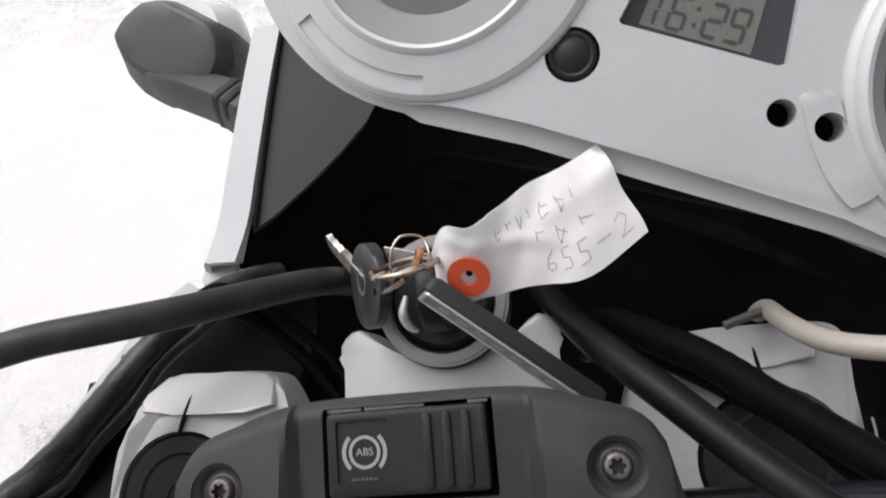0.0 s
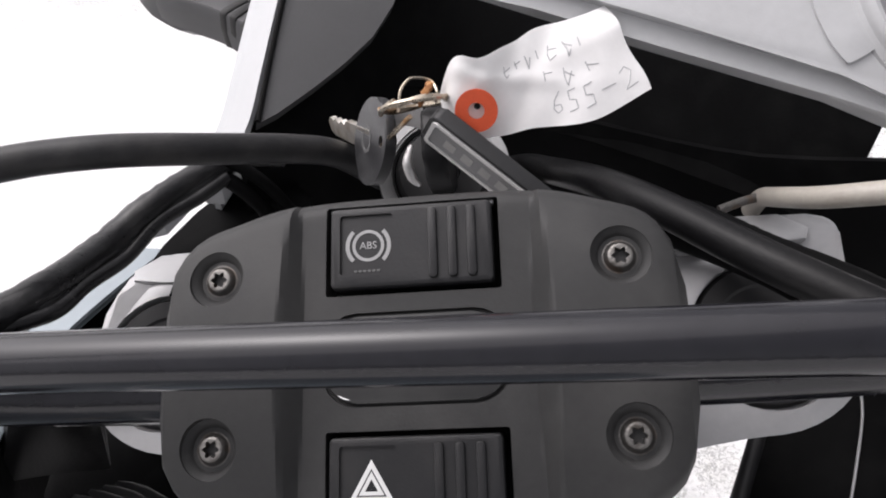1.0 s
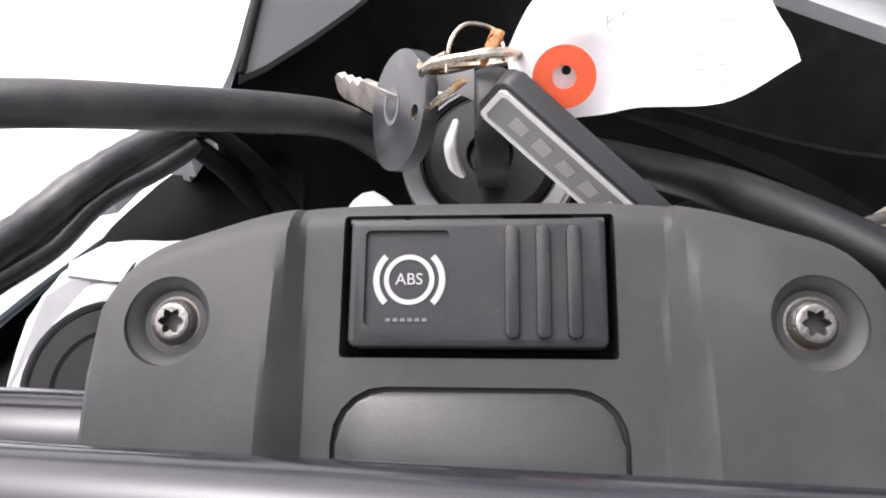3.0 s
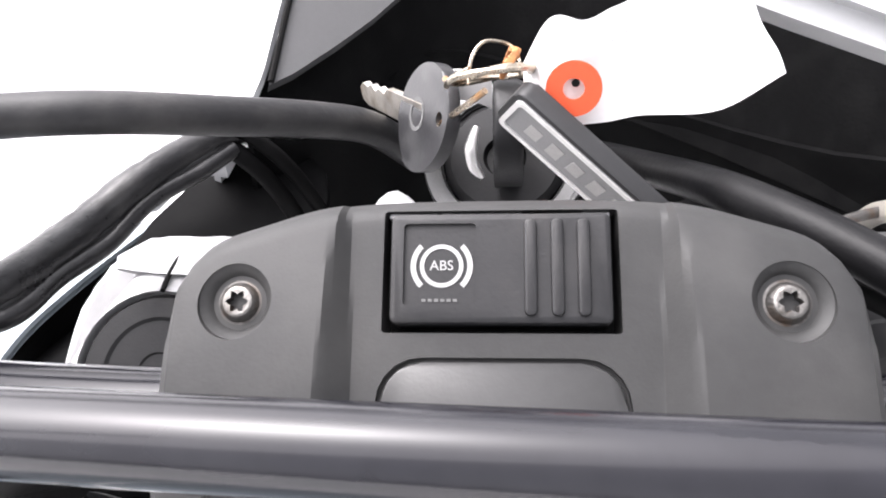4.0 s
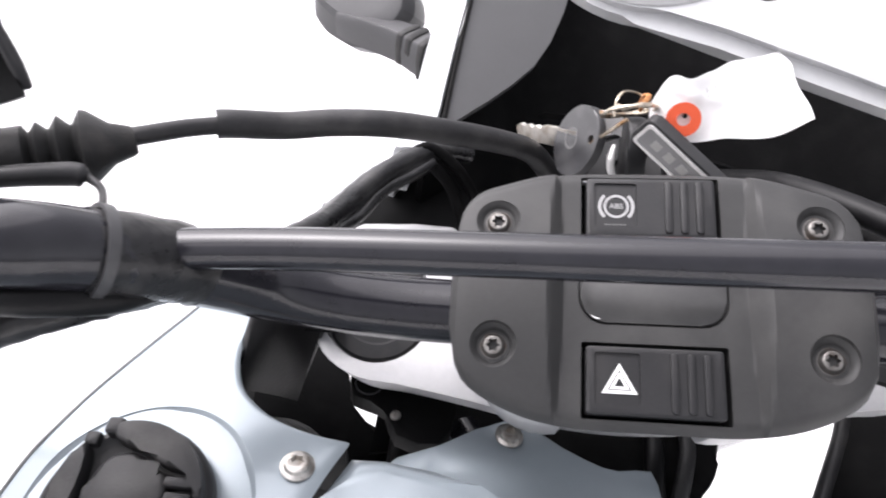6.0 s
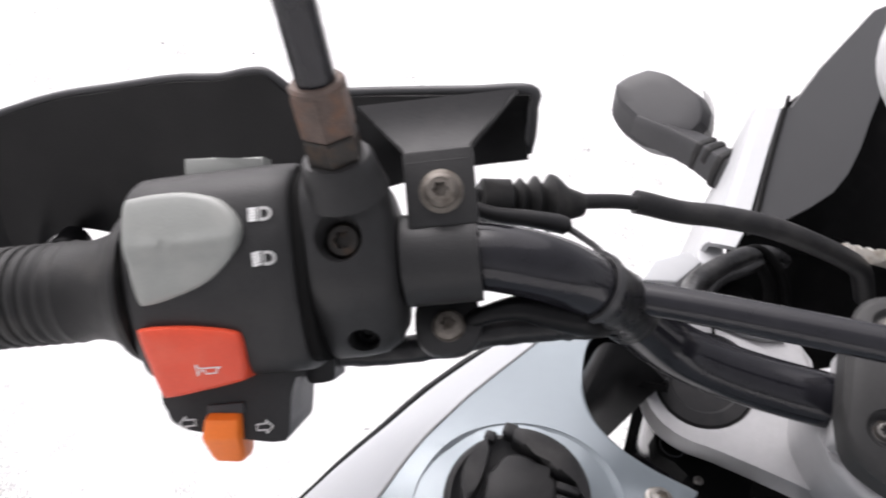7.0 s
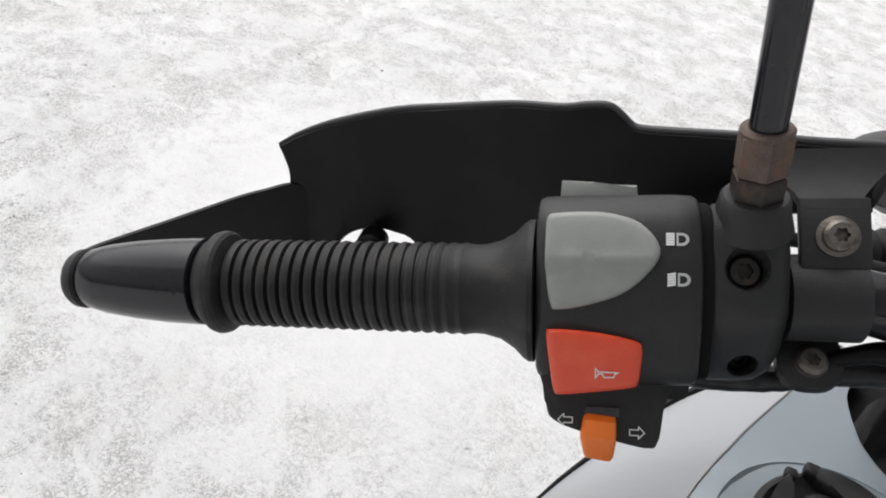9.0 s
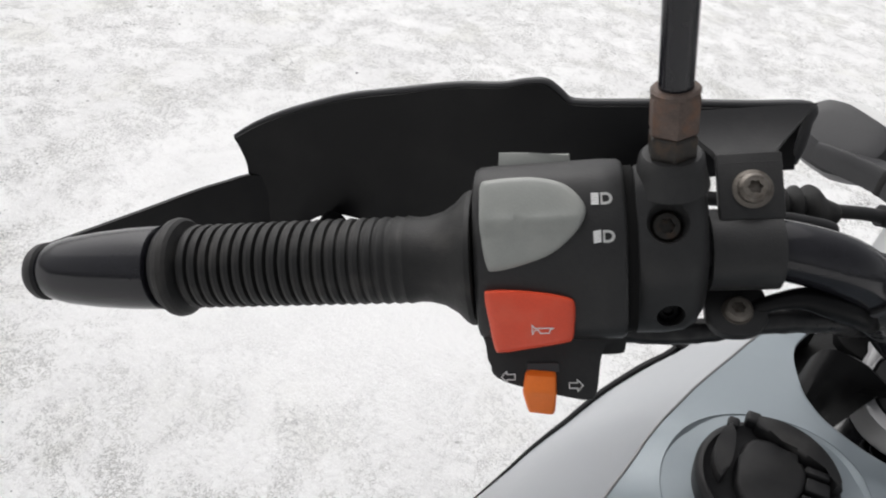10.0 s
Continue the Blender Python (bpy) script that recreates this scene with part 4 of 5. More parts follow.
wiring = part("wiring_loom", tube(loom_line, [4.0, 4.2, 4.4, 4.8, 5.2, 5.3, 5.3, 5.3, 5.4, 5.6, 6, 6, 6, 5.5, 5, 5, 5], seg=14, res=6, wobble=0.05), TAPE, bike, "black taped wiring loom to the switch", BAR)
for off, r in ((6.4, 2.6), (3.4, 2.4)):
    part("loom_strand", tube([Vector(p) + Vector((0.716, -0.595, -0.33)) * (off + (0.8 if i % 2 else -0.6)) * (1 if i < 6 else 0.6) for i, p in enumerate(loom_line[2:11])], r, seg=12), TAPE, wiring)
part("loom_strand", tube([(-186, -31, 44), (-178, -27, 47.5), (-170, -23.5, 47.5), (-162, -22, 45), (-153, -20, 39), (-147, -17, 30), (-141, -8, 14), (-134, 2, -4)], [3, 3.4, 4.4, 5.2, 5.2, 4.6, 4, 3.5], seg=12), SHELL, wiring)
# these two strands are coloured near-black, as if lost in shade
part("loom_strand", tube([(-96, 71, -71), (-88, 78, -74), (-79, 74, -80), (-73, 68, -92), (-70, 58, -120), (-68, 40, -160)], 3.0, seg=12), CAVITY, wiring)
part("loom_strand", tube([(-94, 75, -70), (-84, 82, -72), (-73, 78, -80), (-65, 70, -94), (-60, 58, -122), (-58, 40, -160)], 2.4, seg=12), CAVITY, wiring)
part("throttle_cable", tube([(20, 88, -120), (28, 78, -92), (37.7, 62.6, -60), (45.8, 50, -35), (53.7, 41.2, -23), (61.4, 33.3, -15), (72.9, 21.5, -5.3), (83, 12, 2), (98, 0, 10), (118, -12, 18)], 4.5, seg=18, res=8), SHELL, bike, "black throttle cable curving over the yoke", BAR)
# both hoses are near-black: shade from the dash overhang is in their colour
part("brake_line", tube([(46, 60, -135), (52, 60, -108), (58, 57, -84), (64, 52, -70), (71, 47.5, -63), (79, 42.5, -58), (86, 36.5, -54), (95, 28, -47), (105, 19, -38), (125, 2, -24)], [4.5, 4.8, 5.0, 5.2, 5.4, 5.4, 5.4, 5.4, 5.2, 5], seg=16, res=8, wobble=0.03), CAVITY, bike, "black sheathed brake line", BAR)
part("brake_line", tube([(48, 50, -135), (54, 52, -105), (62, 50, -84), (70, 44.5, -74), (80, 38, -68), (90, 31, -63), (100, 24, -60), (108, 16, -55), (114, 8, -48), (130, -8, -38)], 4.4, seg=14, res=8), CAVITY, bike, "thin black brake hose", BAR)
part("breather_hose", tube([(108, 57, -100), (108, 57.6, -92), (107.6, 56.6, -84), (107, 52.6, -72), (107.6, 48.4, -60), (109.4, 45, -50.5), (113, 42.4, -42.5), (120, 40.4, -35.5), (132, 38.6, -29), (160, 35, -20)], 3.3, seg=16, res=8), HOSE, bike, "cream rubber hose bent over the yoke", BAR)

part("hose_clip", tube([(107.4, 56.5, -82), (100, 55, -82), (92, 52.5, -82)], 1.6, seg=10), DULL, bike, "thin steel hose clip", BAR)

# ---- dash ----
def dash_outline(r, low, wide):
    """The panel's outline: two round gauge ends of radius r and a straight lower edge."""
    pts = []
    a_end = 270 + math.degrees(math.acos(min(1.0, (26 - low) / r)))
    for k in range(13):
        a = radians(205 + (a_end - 205) * k / 12)
        pts.append((-97 + (wide if math.cos(a) < 0 else r) * math.cos(a), 26 + r * math.sin(a)))
    pts += [(-50, low + 0.2), (-10, low + 0.6), (40, low + 1.6)]
    for a in list(range(270, 340, 10)) + list(range(340, 460, 10)):
        pts.append((74 + r * math.cos(radians(a)), 26 + r * math.sin(radians(a))))
    pts += [(40, 82), (-12, 84), (-62, 82)]
    for a in range(85, 205, 10):
        pts.append((-97 + (wide if a > 90 else r) * math.cos(radians(a)), 26 + r * math.sin(radians(a))))
    return pts


def dash_cuts(deep):
    return [prism(circle(-97, 26, 27), -8, 20), prism(circle(74, 26, 40), -8, 20), prism([(-34.4, 12.6), (-33.4, 11.8), (9.8, 11.6), (11.8, 12.8), (8, 34), (5, 62), (-28, 62), (-31, 34)], -5.5, 20), prism(circle(-44, 0.2, 7.9), -9, 20), prism(circle(15, 0, 3.8), -deep, 20), prism(circle(27.5, -0.3, 3.9), -deep, 20)]


dash = part("instrument_panel", carved(prism(dash_outline(56.2, -28.6, 63.0), -15, -5, bevel=2.6, seg=4), dash_cuts(12)), SILVER, bike, "silver plastic instrument panel", DASH)
part("panel_face", carved(prism(dash_outline(53.6, -22.2, 53.6), -6, 0, bevel=1.5, seg=3), dash_cuts(12)), SILVER, dash, "satin silver panel face")
for cx, cy, r_in, r_out, r_mid in ((-97, 26, 27, 53.4, 37.5), (74, 26, 40, 50, 45)):
    ring = turned_ring([(-2, r_out - 0.4), (0.6, r_out), (2.0, r_out - 0.7), (3.2, r_out - 2.4), (4.4, r_mid + 2.0), (5.4, r_mid + 1.0), (5.8, r_mid), (5.3, r_mid - 1.2), (3.6, r_mid - 1.5), (-2, r_mid - 1.5)], 88, ((cx, cy, -1), (cx, cy, 20)))
    if cx < 0:
        ring = carved(ring, [annulus(cx, cy, 45.2, 50.4, 1.6, 12, 231, 286, 40)])
    part("gauge_bezel", ring, SILVER, dash, "raised silver gauge bezel", angle=28)
    part("dial_surround", turned_ring([(-2, r_mid - 1.4), (4.4, r_mid - 1.4), (3.4, (r_mid + r_in) / 2), (2.2, r_in + 0.6), (1.4, r_in), (-2, r_in)], 72, ((cx, cy, -1), (cx, cy, 20))), SURROUND, dash, "matt grey ring inside the bezel", angle=28)
    part("gauge_dial", prism(circle(cx + 0.8, cy + 0.8, r_in + 1, 48), -6.5, -3), DIAL, dash, "dark round gauge dial")
part("bezel_slot", annulus(-97, 26, 45.0, 50.6, 0.9, 1.5, 230.6, 286.4, 30), YOKE, dash, "pale recessed arc on the bezel")
tab = smooth_loop([(18, 5.2, 0), (19.5, 6.8, 0), (24, 8.4, 0), (27, 7.4, 0), (31, 1.5, 0), (37, -5.5, 0), (44.2, -11.6, 0), (44.6, -13.4, 0), (40.6, -18.4, 0), (39, -18.6, 0), (32.5, -14.2, 0), (26, -7.4, 0), (20.5, 0.5, 0)], 3)
part("sensor_tab", carved(prism(tab, -1, 1.3, bevel=0.8), [prism(circle(27.5, -0.3, 3.9), -10, 20)]), SILVER, dash)
part("reset_button", lathe([(0, 7.3), (4.0, 7.3), (5.4, 6.8), (5.8, 6.0), (5.4, 5.2), (6.0, 4.2), (6.6, 2.4), (6.8, 0.8)], 36, ((-44, 0.2, -6), (-44, 0.2, 4))), PLASTIC, dash, "round black reset button")
for x in (15, 27.3):
    part("sensor_hole", prism(circle(x, 0, 4.6), -13, -11), CAVITY, dash)
part("lcd_panel", prism([(-29, 13.6), (2.6, 13.2), (1, 34), (-1, 58), (-26, 58), (-28, 34)], -4.4, -4.0), LCDPANEL, dash, "grey-green reflective display")
part("clock_display", prism([(-35, 11), (12, 11), (9, 34), (6, 63), (-29, 63), (-32, 34)], -6.5, -4.3), LCD, dash, "grey liquid crystal clock display")
SEG = {"0": "abcdef", "1": "bc", "2": "abged", "6": "afgedc", "9": "abcdfg"}
SHAPE = {"a": (0, 1, 0), "d": (0, -1, 0), "g": (0, 0, 0), "b": (0.5, 0.5, 1), "c": (0.5, -0.5, 1), "e": (-0.5, -0.5, 1), "f": (-0.5, 0.5, 1)}
for ch, cx in (("1", -27.6), ("6", -19.5), ("2", -9.6), ("9", -3.2)):
    for s in SEG[ch]:
        sx, sy, up = SHAPE[s]
        part("digit_segment", box((cx + sx * 4.4 + 0.5 * sy, 19.4 + 0.03 * (cx + 12) + sy * 4.5, -3.9), (0.95, 3.8, 0.2) if up else (3.6, 0.95, 0.2)), SEGMENT, dash)
for dy in (-2.2, 2.2):
    part("colon_dot", box((-14.6, 19.4 + dy, -3.9), (1, 1, 0.2)), SEGMENT, dash)

# ---- fairing round the dash, level coordinates ----
SN = Vector((0.2224, -0.3107, 0.9241)).normalized()
S0 = Vector((-67, 284, 1212))


def on_shroud(x, y, lift=0.0):
    z = S0.z - (SN.x * (x - S0.x) + SN.y * (y - S0.y)) / SN.z
    return Vector((x, y, z)) + SN * lift


def plate_on_shroud(pts, thick, lift=0.0, bevel=0.0):
    bm = bmesh.new()
    top = [bm.verts.new(on_shroud(x, y, lift)) for x, y in pts]
    low = [bm.verts.new(on_shroud(x, y, lift - thick)) for x, y in pts]
    n = len(pts)
    bm.faces.new(top)
    bm.faces.new(low[::-1])
    for i in range(n):
        bm.faces.new((low[i], low[(i + 1) % n], top[(i + 1) % n], top[i]))
    return bm


shroud_pts = [(-67, 287), (-69, 248), (-70.5, 215), (-71.5, 189), (-64, 196), (-50, 213), (-38, 229), (-27, 246), (-19, 266), (-13, 290), (-8, 320), (0, 360), (6, 400), (-2, 440), (-14, 424), (-46, 342), (-62, 292)]
fairing = part("fairing", plate_on_shroud(shroud_pts, 5), SHROUD, bike, "charcoal plastic fairing beside the instrument panel", WORLD)


def fairing_side(u, v):
    """The white flank of the fairing: a narrow shoulder that falls away outward."""
    inner = [(-66.4, 288), (-67.4, 278), (-69.6, 250), (-71.6, 215), (-73, 192), (-76.6, 175)]
    edge = curve_at([(x, y, 0) for x, y in inner], u)
    base = on_shroud(edge.x, edge.y, -4)
    out = [(0, 0, 0), (-6, 0, -1.5), (-12.5, 0, -3.4), (-15.4, 0, -9), (-16, 0, -60), (-15, 0, -140)]
    o = curve_at(out, v)
    return base + Vector((o.x * (0.86 + 0.02 * u), -o.x * 0.12, o.z))


part("fairing_flank", sheet(fairing_side, 16, 16, 3), WHITE, fairing, "white painted fairing flank")


def plate_level(pts, z, thick, tilt):
    """A level plate that rises by tilt along y."""
    bm = prism(pts, -thick, 0, bevel=1.2, seg=3)
    for vert in bm.verts:
        vert.co.z += z + tilt * (vert.co.y - 160)
    return bm


part("side_panel", plate_level([(-121, 139), (-117, 157), (-100, 173), (-92, 168), (-103, 146)], 1165, 7, 0.1), WHITE, fairing, "white side panel below the bars")
part("side_panel", plate_level([(-95, 176), (-92.5, 196), (-84, 203), (-80.5, 184), (-84, 166), (-92, 166)], 1163.5, 9, 0.1), WHITE, fairing)
part("panel_trim", tube([on_shroud(-65.6, 298, 1), on_shroud(-68, 262, 1), on_shroud(-70, 222, 1), on_shroud(-71, 190, 1)], 1.2, seg=8), DARKGAP, fairing)

# near-black sheets stand in for the shaded space under the dash
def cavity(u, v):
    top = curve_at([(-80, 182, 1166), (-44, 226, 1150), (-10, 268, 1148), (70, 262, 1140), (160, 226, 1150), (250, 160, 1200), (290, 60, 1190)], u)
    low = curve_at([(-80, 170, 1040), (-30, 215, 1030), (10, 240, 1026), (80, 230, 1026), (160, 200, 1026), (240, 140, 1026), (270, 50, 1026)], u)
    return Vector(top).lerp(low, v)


part("shade_backing", sheet(cavity, 28, 8, 4), CAVITY, fairing, "near-black sheet standing in for deep shade behind the yoke")


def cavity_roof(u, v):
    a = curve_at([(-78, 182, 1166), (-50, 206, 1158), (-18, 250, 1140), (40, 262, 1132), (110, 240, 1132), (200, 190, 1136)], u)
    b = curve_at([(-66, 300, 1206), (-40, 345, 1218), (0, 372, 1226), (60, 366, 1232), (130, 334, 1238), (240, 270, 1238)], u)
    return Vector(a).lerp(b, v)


# roof and floor sheets are added only to close off the dark
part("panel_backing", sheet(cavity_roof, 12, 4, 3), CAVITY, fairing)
part("shade_floor", sheet(lambda u, v: (-84 + 216 * u, (96 + 62 * u) * (1 - v) + 250 * v, 1034 - 24 * (1 - v)), 8, 8, 4), CAVITY, fairing)
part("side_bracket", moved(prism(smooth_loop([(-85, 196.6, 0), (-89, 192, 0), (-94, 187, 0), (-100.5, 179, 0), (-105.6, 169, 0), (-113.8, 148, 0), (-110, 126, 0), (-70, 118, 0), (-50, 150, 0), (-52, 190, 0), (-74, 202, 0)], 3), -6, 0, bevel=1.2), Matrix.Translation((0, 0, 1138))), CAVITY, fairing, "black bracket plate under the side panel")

# ---- turn signal ----
sig_x = Vector((0.8395, -0.5342, 0.0981)).normalized()
sig_u = Vector((-0.14, 0.76, 0.64))
sig_u = (sig_u - sig_x * sig_u.dot(sig_x)).normalized()
sig_n = sig_x.cross(sig_u)
SIG = Matrix.Translation(Vector((-152.5, 320.5, 1178.5)) * MM) @ Matrix((sig_x, sig_u, sig_n)).transposed().to_4x4() @ Matrix.Scale(1.1, 4)
sig_rim = [(-22, -3, -5), (-18.6, 7, -6), (-9.5, 18.8, -9), (4, 22, -10.5), (32, 18.8, -14), (41, 12.6, -15), (46, 3, -15), (43.6, -8, -13), (38, -21, -9), (20, -27, -7), (0, -25, -6), (-13, -18.5, -5)]
sig_edge = [(x, y, -0.5 - 0.12 * x - 0.17 * y) for x, y in [(-18.4, -2), (-15.6, 7.6), (-8, 16.8), (5, 19.8), (29.5, 17), (37.4, 11.6), (42, 3.4), (41.6, -5), (36, -11), (20, -13.6), (6, -13.2), (-9, -9.4)]]


def sig_ring(pts, shrink=0.0, dz=0.0):
    c = sum((Vector(p) for p in pts), Vector()) / len(pts)
    pts = [Vector(p).lerp(c, shrink) + Vector((0, 0, dz)) for p in pts]
    straight = [a.lerp(b, k / 4) for a, b in zip(pts, pts[1:] + pts[:1]) for k in range(4)]
    return [a.lerp(b, 0.5) for a, b in zip(smooth_loop(pts, 4), straight)]


sig_mid = [Vector(a).lerp(Vector(b), 0.8) + Vector((0, 0, 0.9)) for a, b in zip(sig_rim, sig_edge)]
signal = part("turn_signal", loft([sig_ring(sig_rim, 0.06, -16), sig_ring(sig_rim, 0.0, -9), sig_ring(sig_rim), sig_ring(sig_mid), sig_ring(sig_edge), sig_ring(sig_edge, 0.06, 0.5), sig_ring(sig_edge, 0.4, 0.8), sig_ring(sig_edge, 0.8, 0.9)]), SIGNAL, bike, "black turn signal on a short stalk", SIG, angle=20)
sig_lens = [(-17, 6, -30), (-10, 24, -30), (5, 29.5, -30), (27, 26.5, -30), (38, 15, -30), (41, -3, -30), (28, -18, -28), (10, -21, -26), (-10, -12, -28)]
part("signal_lens", loft([sig_ring(sig_lens, 0.1, 16), sig_ring(sig_lens, 0.0, 6), sig_ring(sig_lens), sig_ring(sig_lens, 0.12, -5), sig_ring(sig_lens, 0.5, -8)]), LENS, signal, "clear turn signal lens")


def stalk_ring(x, grow=1.0):
    """The stalk's section: a ridged upper face over a darker lower one."""
    sec = [np.interp(x, (12, 40, 62, 90), v) for v in ((-10, -3.4, -2.6, -5), (-13.2, -11.4, -12, -15), (-26.2, -25, -25.2, -31))]
    pts = [(sec[0] - 1.6, -9), (sec[0], -6), ((sec[0] + sec[1]) / 2 - 0.4, 0.6), (sec[1] + 0.8, 4.2), (sec[1] - 0.8, 4.4), ((sec[1] + sec[2]) / 2, 1.4), (sec[2], -4.5), (sec[2] + 1.2, -9), (-16, -17)]
    return [Vector((x, -16 + (y + 16) * grow, -5 + (z + 5) * grow)) for y, z in pts]


part("stalk_arm", loft([stalk_ring(x, g) for x, g in ((8, 0.8), (16, 0.96), (30, 1.0), (46, 1.0), (56, 1.0), (88, 1.0))]), SIGNAL, signal, "tapered plastic stalk arm")
for x, g in ((57, 1.07), (63.5, 1.07), (73, 1.16)):
    part("stalk_boot", loft([stalk_ring(x + dx, g * k) for dx, k in ((-2.2, 0.96), (-1.6, 1.0), (1.6, 1.0), (2.2, 0.96))]), RUBBER, signal, "ribbed rubber stalk joint")

# ---- tank, level coordinates ----
def ramp_of(d, soft=9.0):
    return soft * math.log1p(math.exp(min(40.0, d / soft)))


def tank_z(x, y):
    """The tank top: it falls gently backward, and away to the front and the side."""
    return 1168.5 + 0.15 * min(0.0, y - 5) - 0.3 * ramp_of(y - 20) - 0.3 * ramp_of(-(x + 128))


def plate_on_tank(pts, thick, lift=0.0, bevel=1.2):
    bm = prism(pts, -thick, 0, bevel=bevel, seg=3)
    for v in bm.verts:
        v.co.z += tank_z(v.co.x, v.co.y) + lift
    return bm


hole_arc = [(-116, 164), (-123.5, 145), (-131, 125), (-136.5, 106), (-137.4, 88), (-136, 69), (-133.4, 53), (-127.4, 38.5), (-119.5, 30), (-110, 24.2), (-97, 20.6), (-83, 19.4)]
seam_in = [(-91, -2), (-103, -36), (-118, -90), (-140, -190)]
SEAM = [(x, y, tank_z(x, y)) for x, y in [(-136, 166), (-144, 143), (-151.6, 122), (-157.4, 106), (-161, 97), (-167, 80), (-173, 64), (-178.4, 49), (-183.4, 35), (-188.2, 20), (-193, 6), (-197, -8), (-200, -22), (-207, -50), (-222, -120), (-238, -190)]]


tank_inner = smooth_loop([(x, y, 0) for x, y in hole_arc], 8, closed=False) + smooth_loop([(hole_arc[-1][0] + 0.1, hole_arc[-1][1] - 1, 0)] + [(x, y, 0) for x, y in seam_in], 8, closed=False)


def tank_top(u, v):
    """The cover between the steering opening and the outer seam."""
    p = lerp_points(tank_inner, u).lerp(curve_at(SEAM, u), v)
    return Vector((p.x, p.y, tank_z(p.x, p.y) - 1.6 * max(0.0, 1 - v / 0.03) ** 2))


left_plate = carved(sheet(tank_top, 96, 30, -4), [moved(prism(circle(-148, -14.5, 40.4, 72), -60, 40), Matrix.Translation((0, 0, 1165)))])
tank = part("fuel_tank", left_plate, TANK, bike, "pale blue painted tank cover", WORLD, angle=60)
CAP0 = Vector((-149, -14, tank_z(-149, -14) + 1.5))
well = lathe([(-0.6, 41.6), (-0.05, 40.9), (-0.7, 39.8), (-2.6, 37.6), (-5.6, 34.6), (-7.2, 32), (-7.4, 28), (-7.4, 20)], 72, ((-148, -14.5, 0), (-148, -14.5, 10)))
for vert in well.verts:
    vert.co.z += tank_z(vert.co.x, vert.co.y)
part("cap_recess", well, TANK, tank, "shallow recess round the filler cap")
CAPM = Matrix.Translation(CAP0) @ Matrix.Rotation(math.atan(0.1), 4, "X") @ Matrix.Rotation(-math.atan(0.14), 4, "Y")
cap = part("filler_cap", moved(lathe([(-7, 28.2), (1.2, 28.6), (3.2, 28.2), (4.4, 27.0), (4.6, 25.6), (3.4, 24.4), (2.4, 22), (2.2, 10)], 56, ((0, 0, 0), (0, 0, 10))), CAPM), PLASTIC, bike, "black plastic fuel filler cap with a raised lid", WORLD)
crest = [(27 * math.cos(radians(a)), 27 * math.sin(radians(a))) for a in range(114, 8, -7)] + [(24, 4), (22.6, 8.6), (20.6, 12.2), (12, 13.2), (8, 14.6), (2.4, 18.2), (-3.6, 18.8), (-8, 20.2)]
part("cap_crest", moved(prism(crest, 2, 9.8, bevel=1.5, seg=3), CAPM), CABLE, cap, "raised outer crest of the cap")
part("cap_flap", moved(prism(smooth_loop([(-12, 9, 0), (-8.6, 15, 0), (-3, 17, 0), (2, 16.4, 0), (8, 12.6, 0), (12, 11, 0), (14, 4, 0), (11, -8, 0), (2, -17, 0), (-9, -14, 0), (-13, -3, 0)], 2), 1.6, 7.6, bevel=2.2, seg=3), CAPM), PLASTIC, cap, "key flap on the cap")
part("cap_hinge", merged(moved(box((17.4, 8.6, 6.2), (9.5, 3.2, 4.6), 0.9), CAPM), moved(box((18.2, 2.4, 5.6), (9, 6.4, 4), 0.9), CAPM), moved(box((17, -5.6, 5.2), (8, 5.4, 4), 0.9), CAPM)), CABLE, cap)
part("cap_fin", moved(prism(smooth_loop([(-22.4, -1, 0), (-21.8, 10, 0), (-18, 18.4, 0), (-15.4, 10, 0), (-15, -1, 0), (-17.4, -10, 0)], 3), 1.6, 9.4, bevel=2.6, seg=3), CAPM), CABLE, cap, "leaf-shaped finger grip")
part("cap_catch", moved(merged(box((-10.4, 24.6, 6.6), (6, 6, 6.4), 1.4, 3), box((-17.5, 20.4, 5.4), (5, 5, 4), 1.2)), CAPM), CABLE, cap)
EDGE = [(-160, 206, 1066), (-170, 188, 1060), (-180, 170, 1054), (-188, 156, 1050), (-194, 148, 1048), (-201, 140, 1044), (-210, 126, 1040), (-219, 110, 1037), (-227.6, 91, 1034), (-234.4, 74.5, 1032), (-242, 58, 1030), (-248.6, 41.5, 1029), (-255, 23, 1028), (-267, -10, 1026), (-296, -84, 1024), (-320, -154, 1022)]


def tank_flank(u, v):
    """The pale outer flank from the seam down to its edge."""
    a, b = curve_at(SEAM, u), curve_at(EDGE, u)
    side = (b - a).cross(curve_at(SEAM, min(1, u + 0.02)) - curve_at(SEAM, max(0, u - 0.02))).normalized()
    side = side if side.z > 0 else -side
    return a.lerp(b, v) + side * (5 * math.sin(math.pi * v) - 0.3)


part("tank_flank", sheet(tank_flank, 48, 24, -3), FLANK, tank, "pale silver outer tank flank", angle=60)
part("seam_line", tube([Vector(p) + Vector((-0.4, 0, 0.1)) for p in SEAM], 0.65, seg=8, res=4), PLATE, tank, "fine grey panel seam")
part("edge_trim", tube([Vector(p) + Vector((-2.2 + 0.12 * i, 0.8, -1)) for i, p in enumerate(EDGE[:14])], [3.6, 3.6, 3.5, 3.4, 3.3, 3.2, 3.0, 2.8, 2.5, 2.2, 1.8, 1.4, 1.0, 0.5], seg=10), SHELL, tank, "black edge trim")
mid_front = [(-82, 16.5), (-70, 18), (-52, 17), (-36, 12), (-20, 4), (0, -2), (30, -4), (60, -10)]
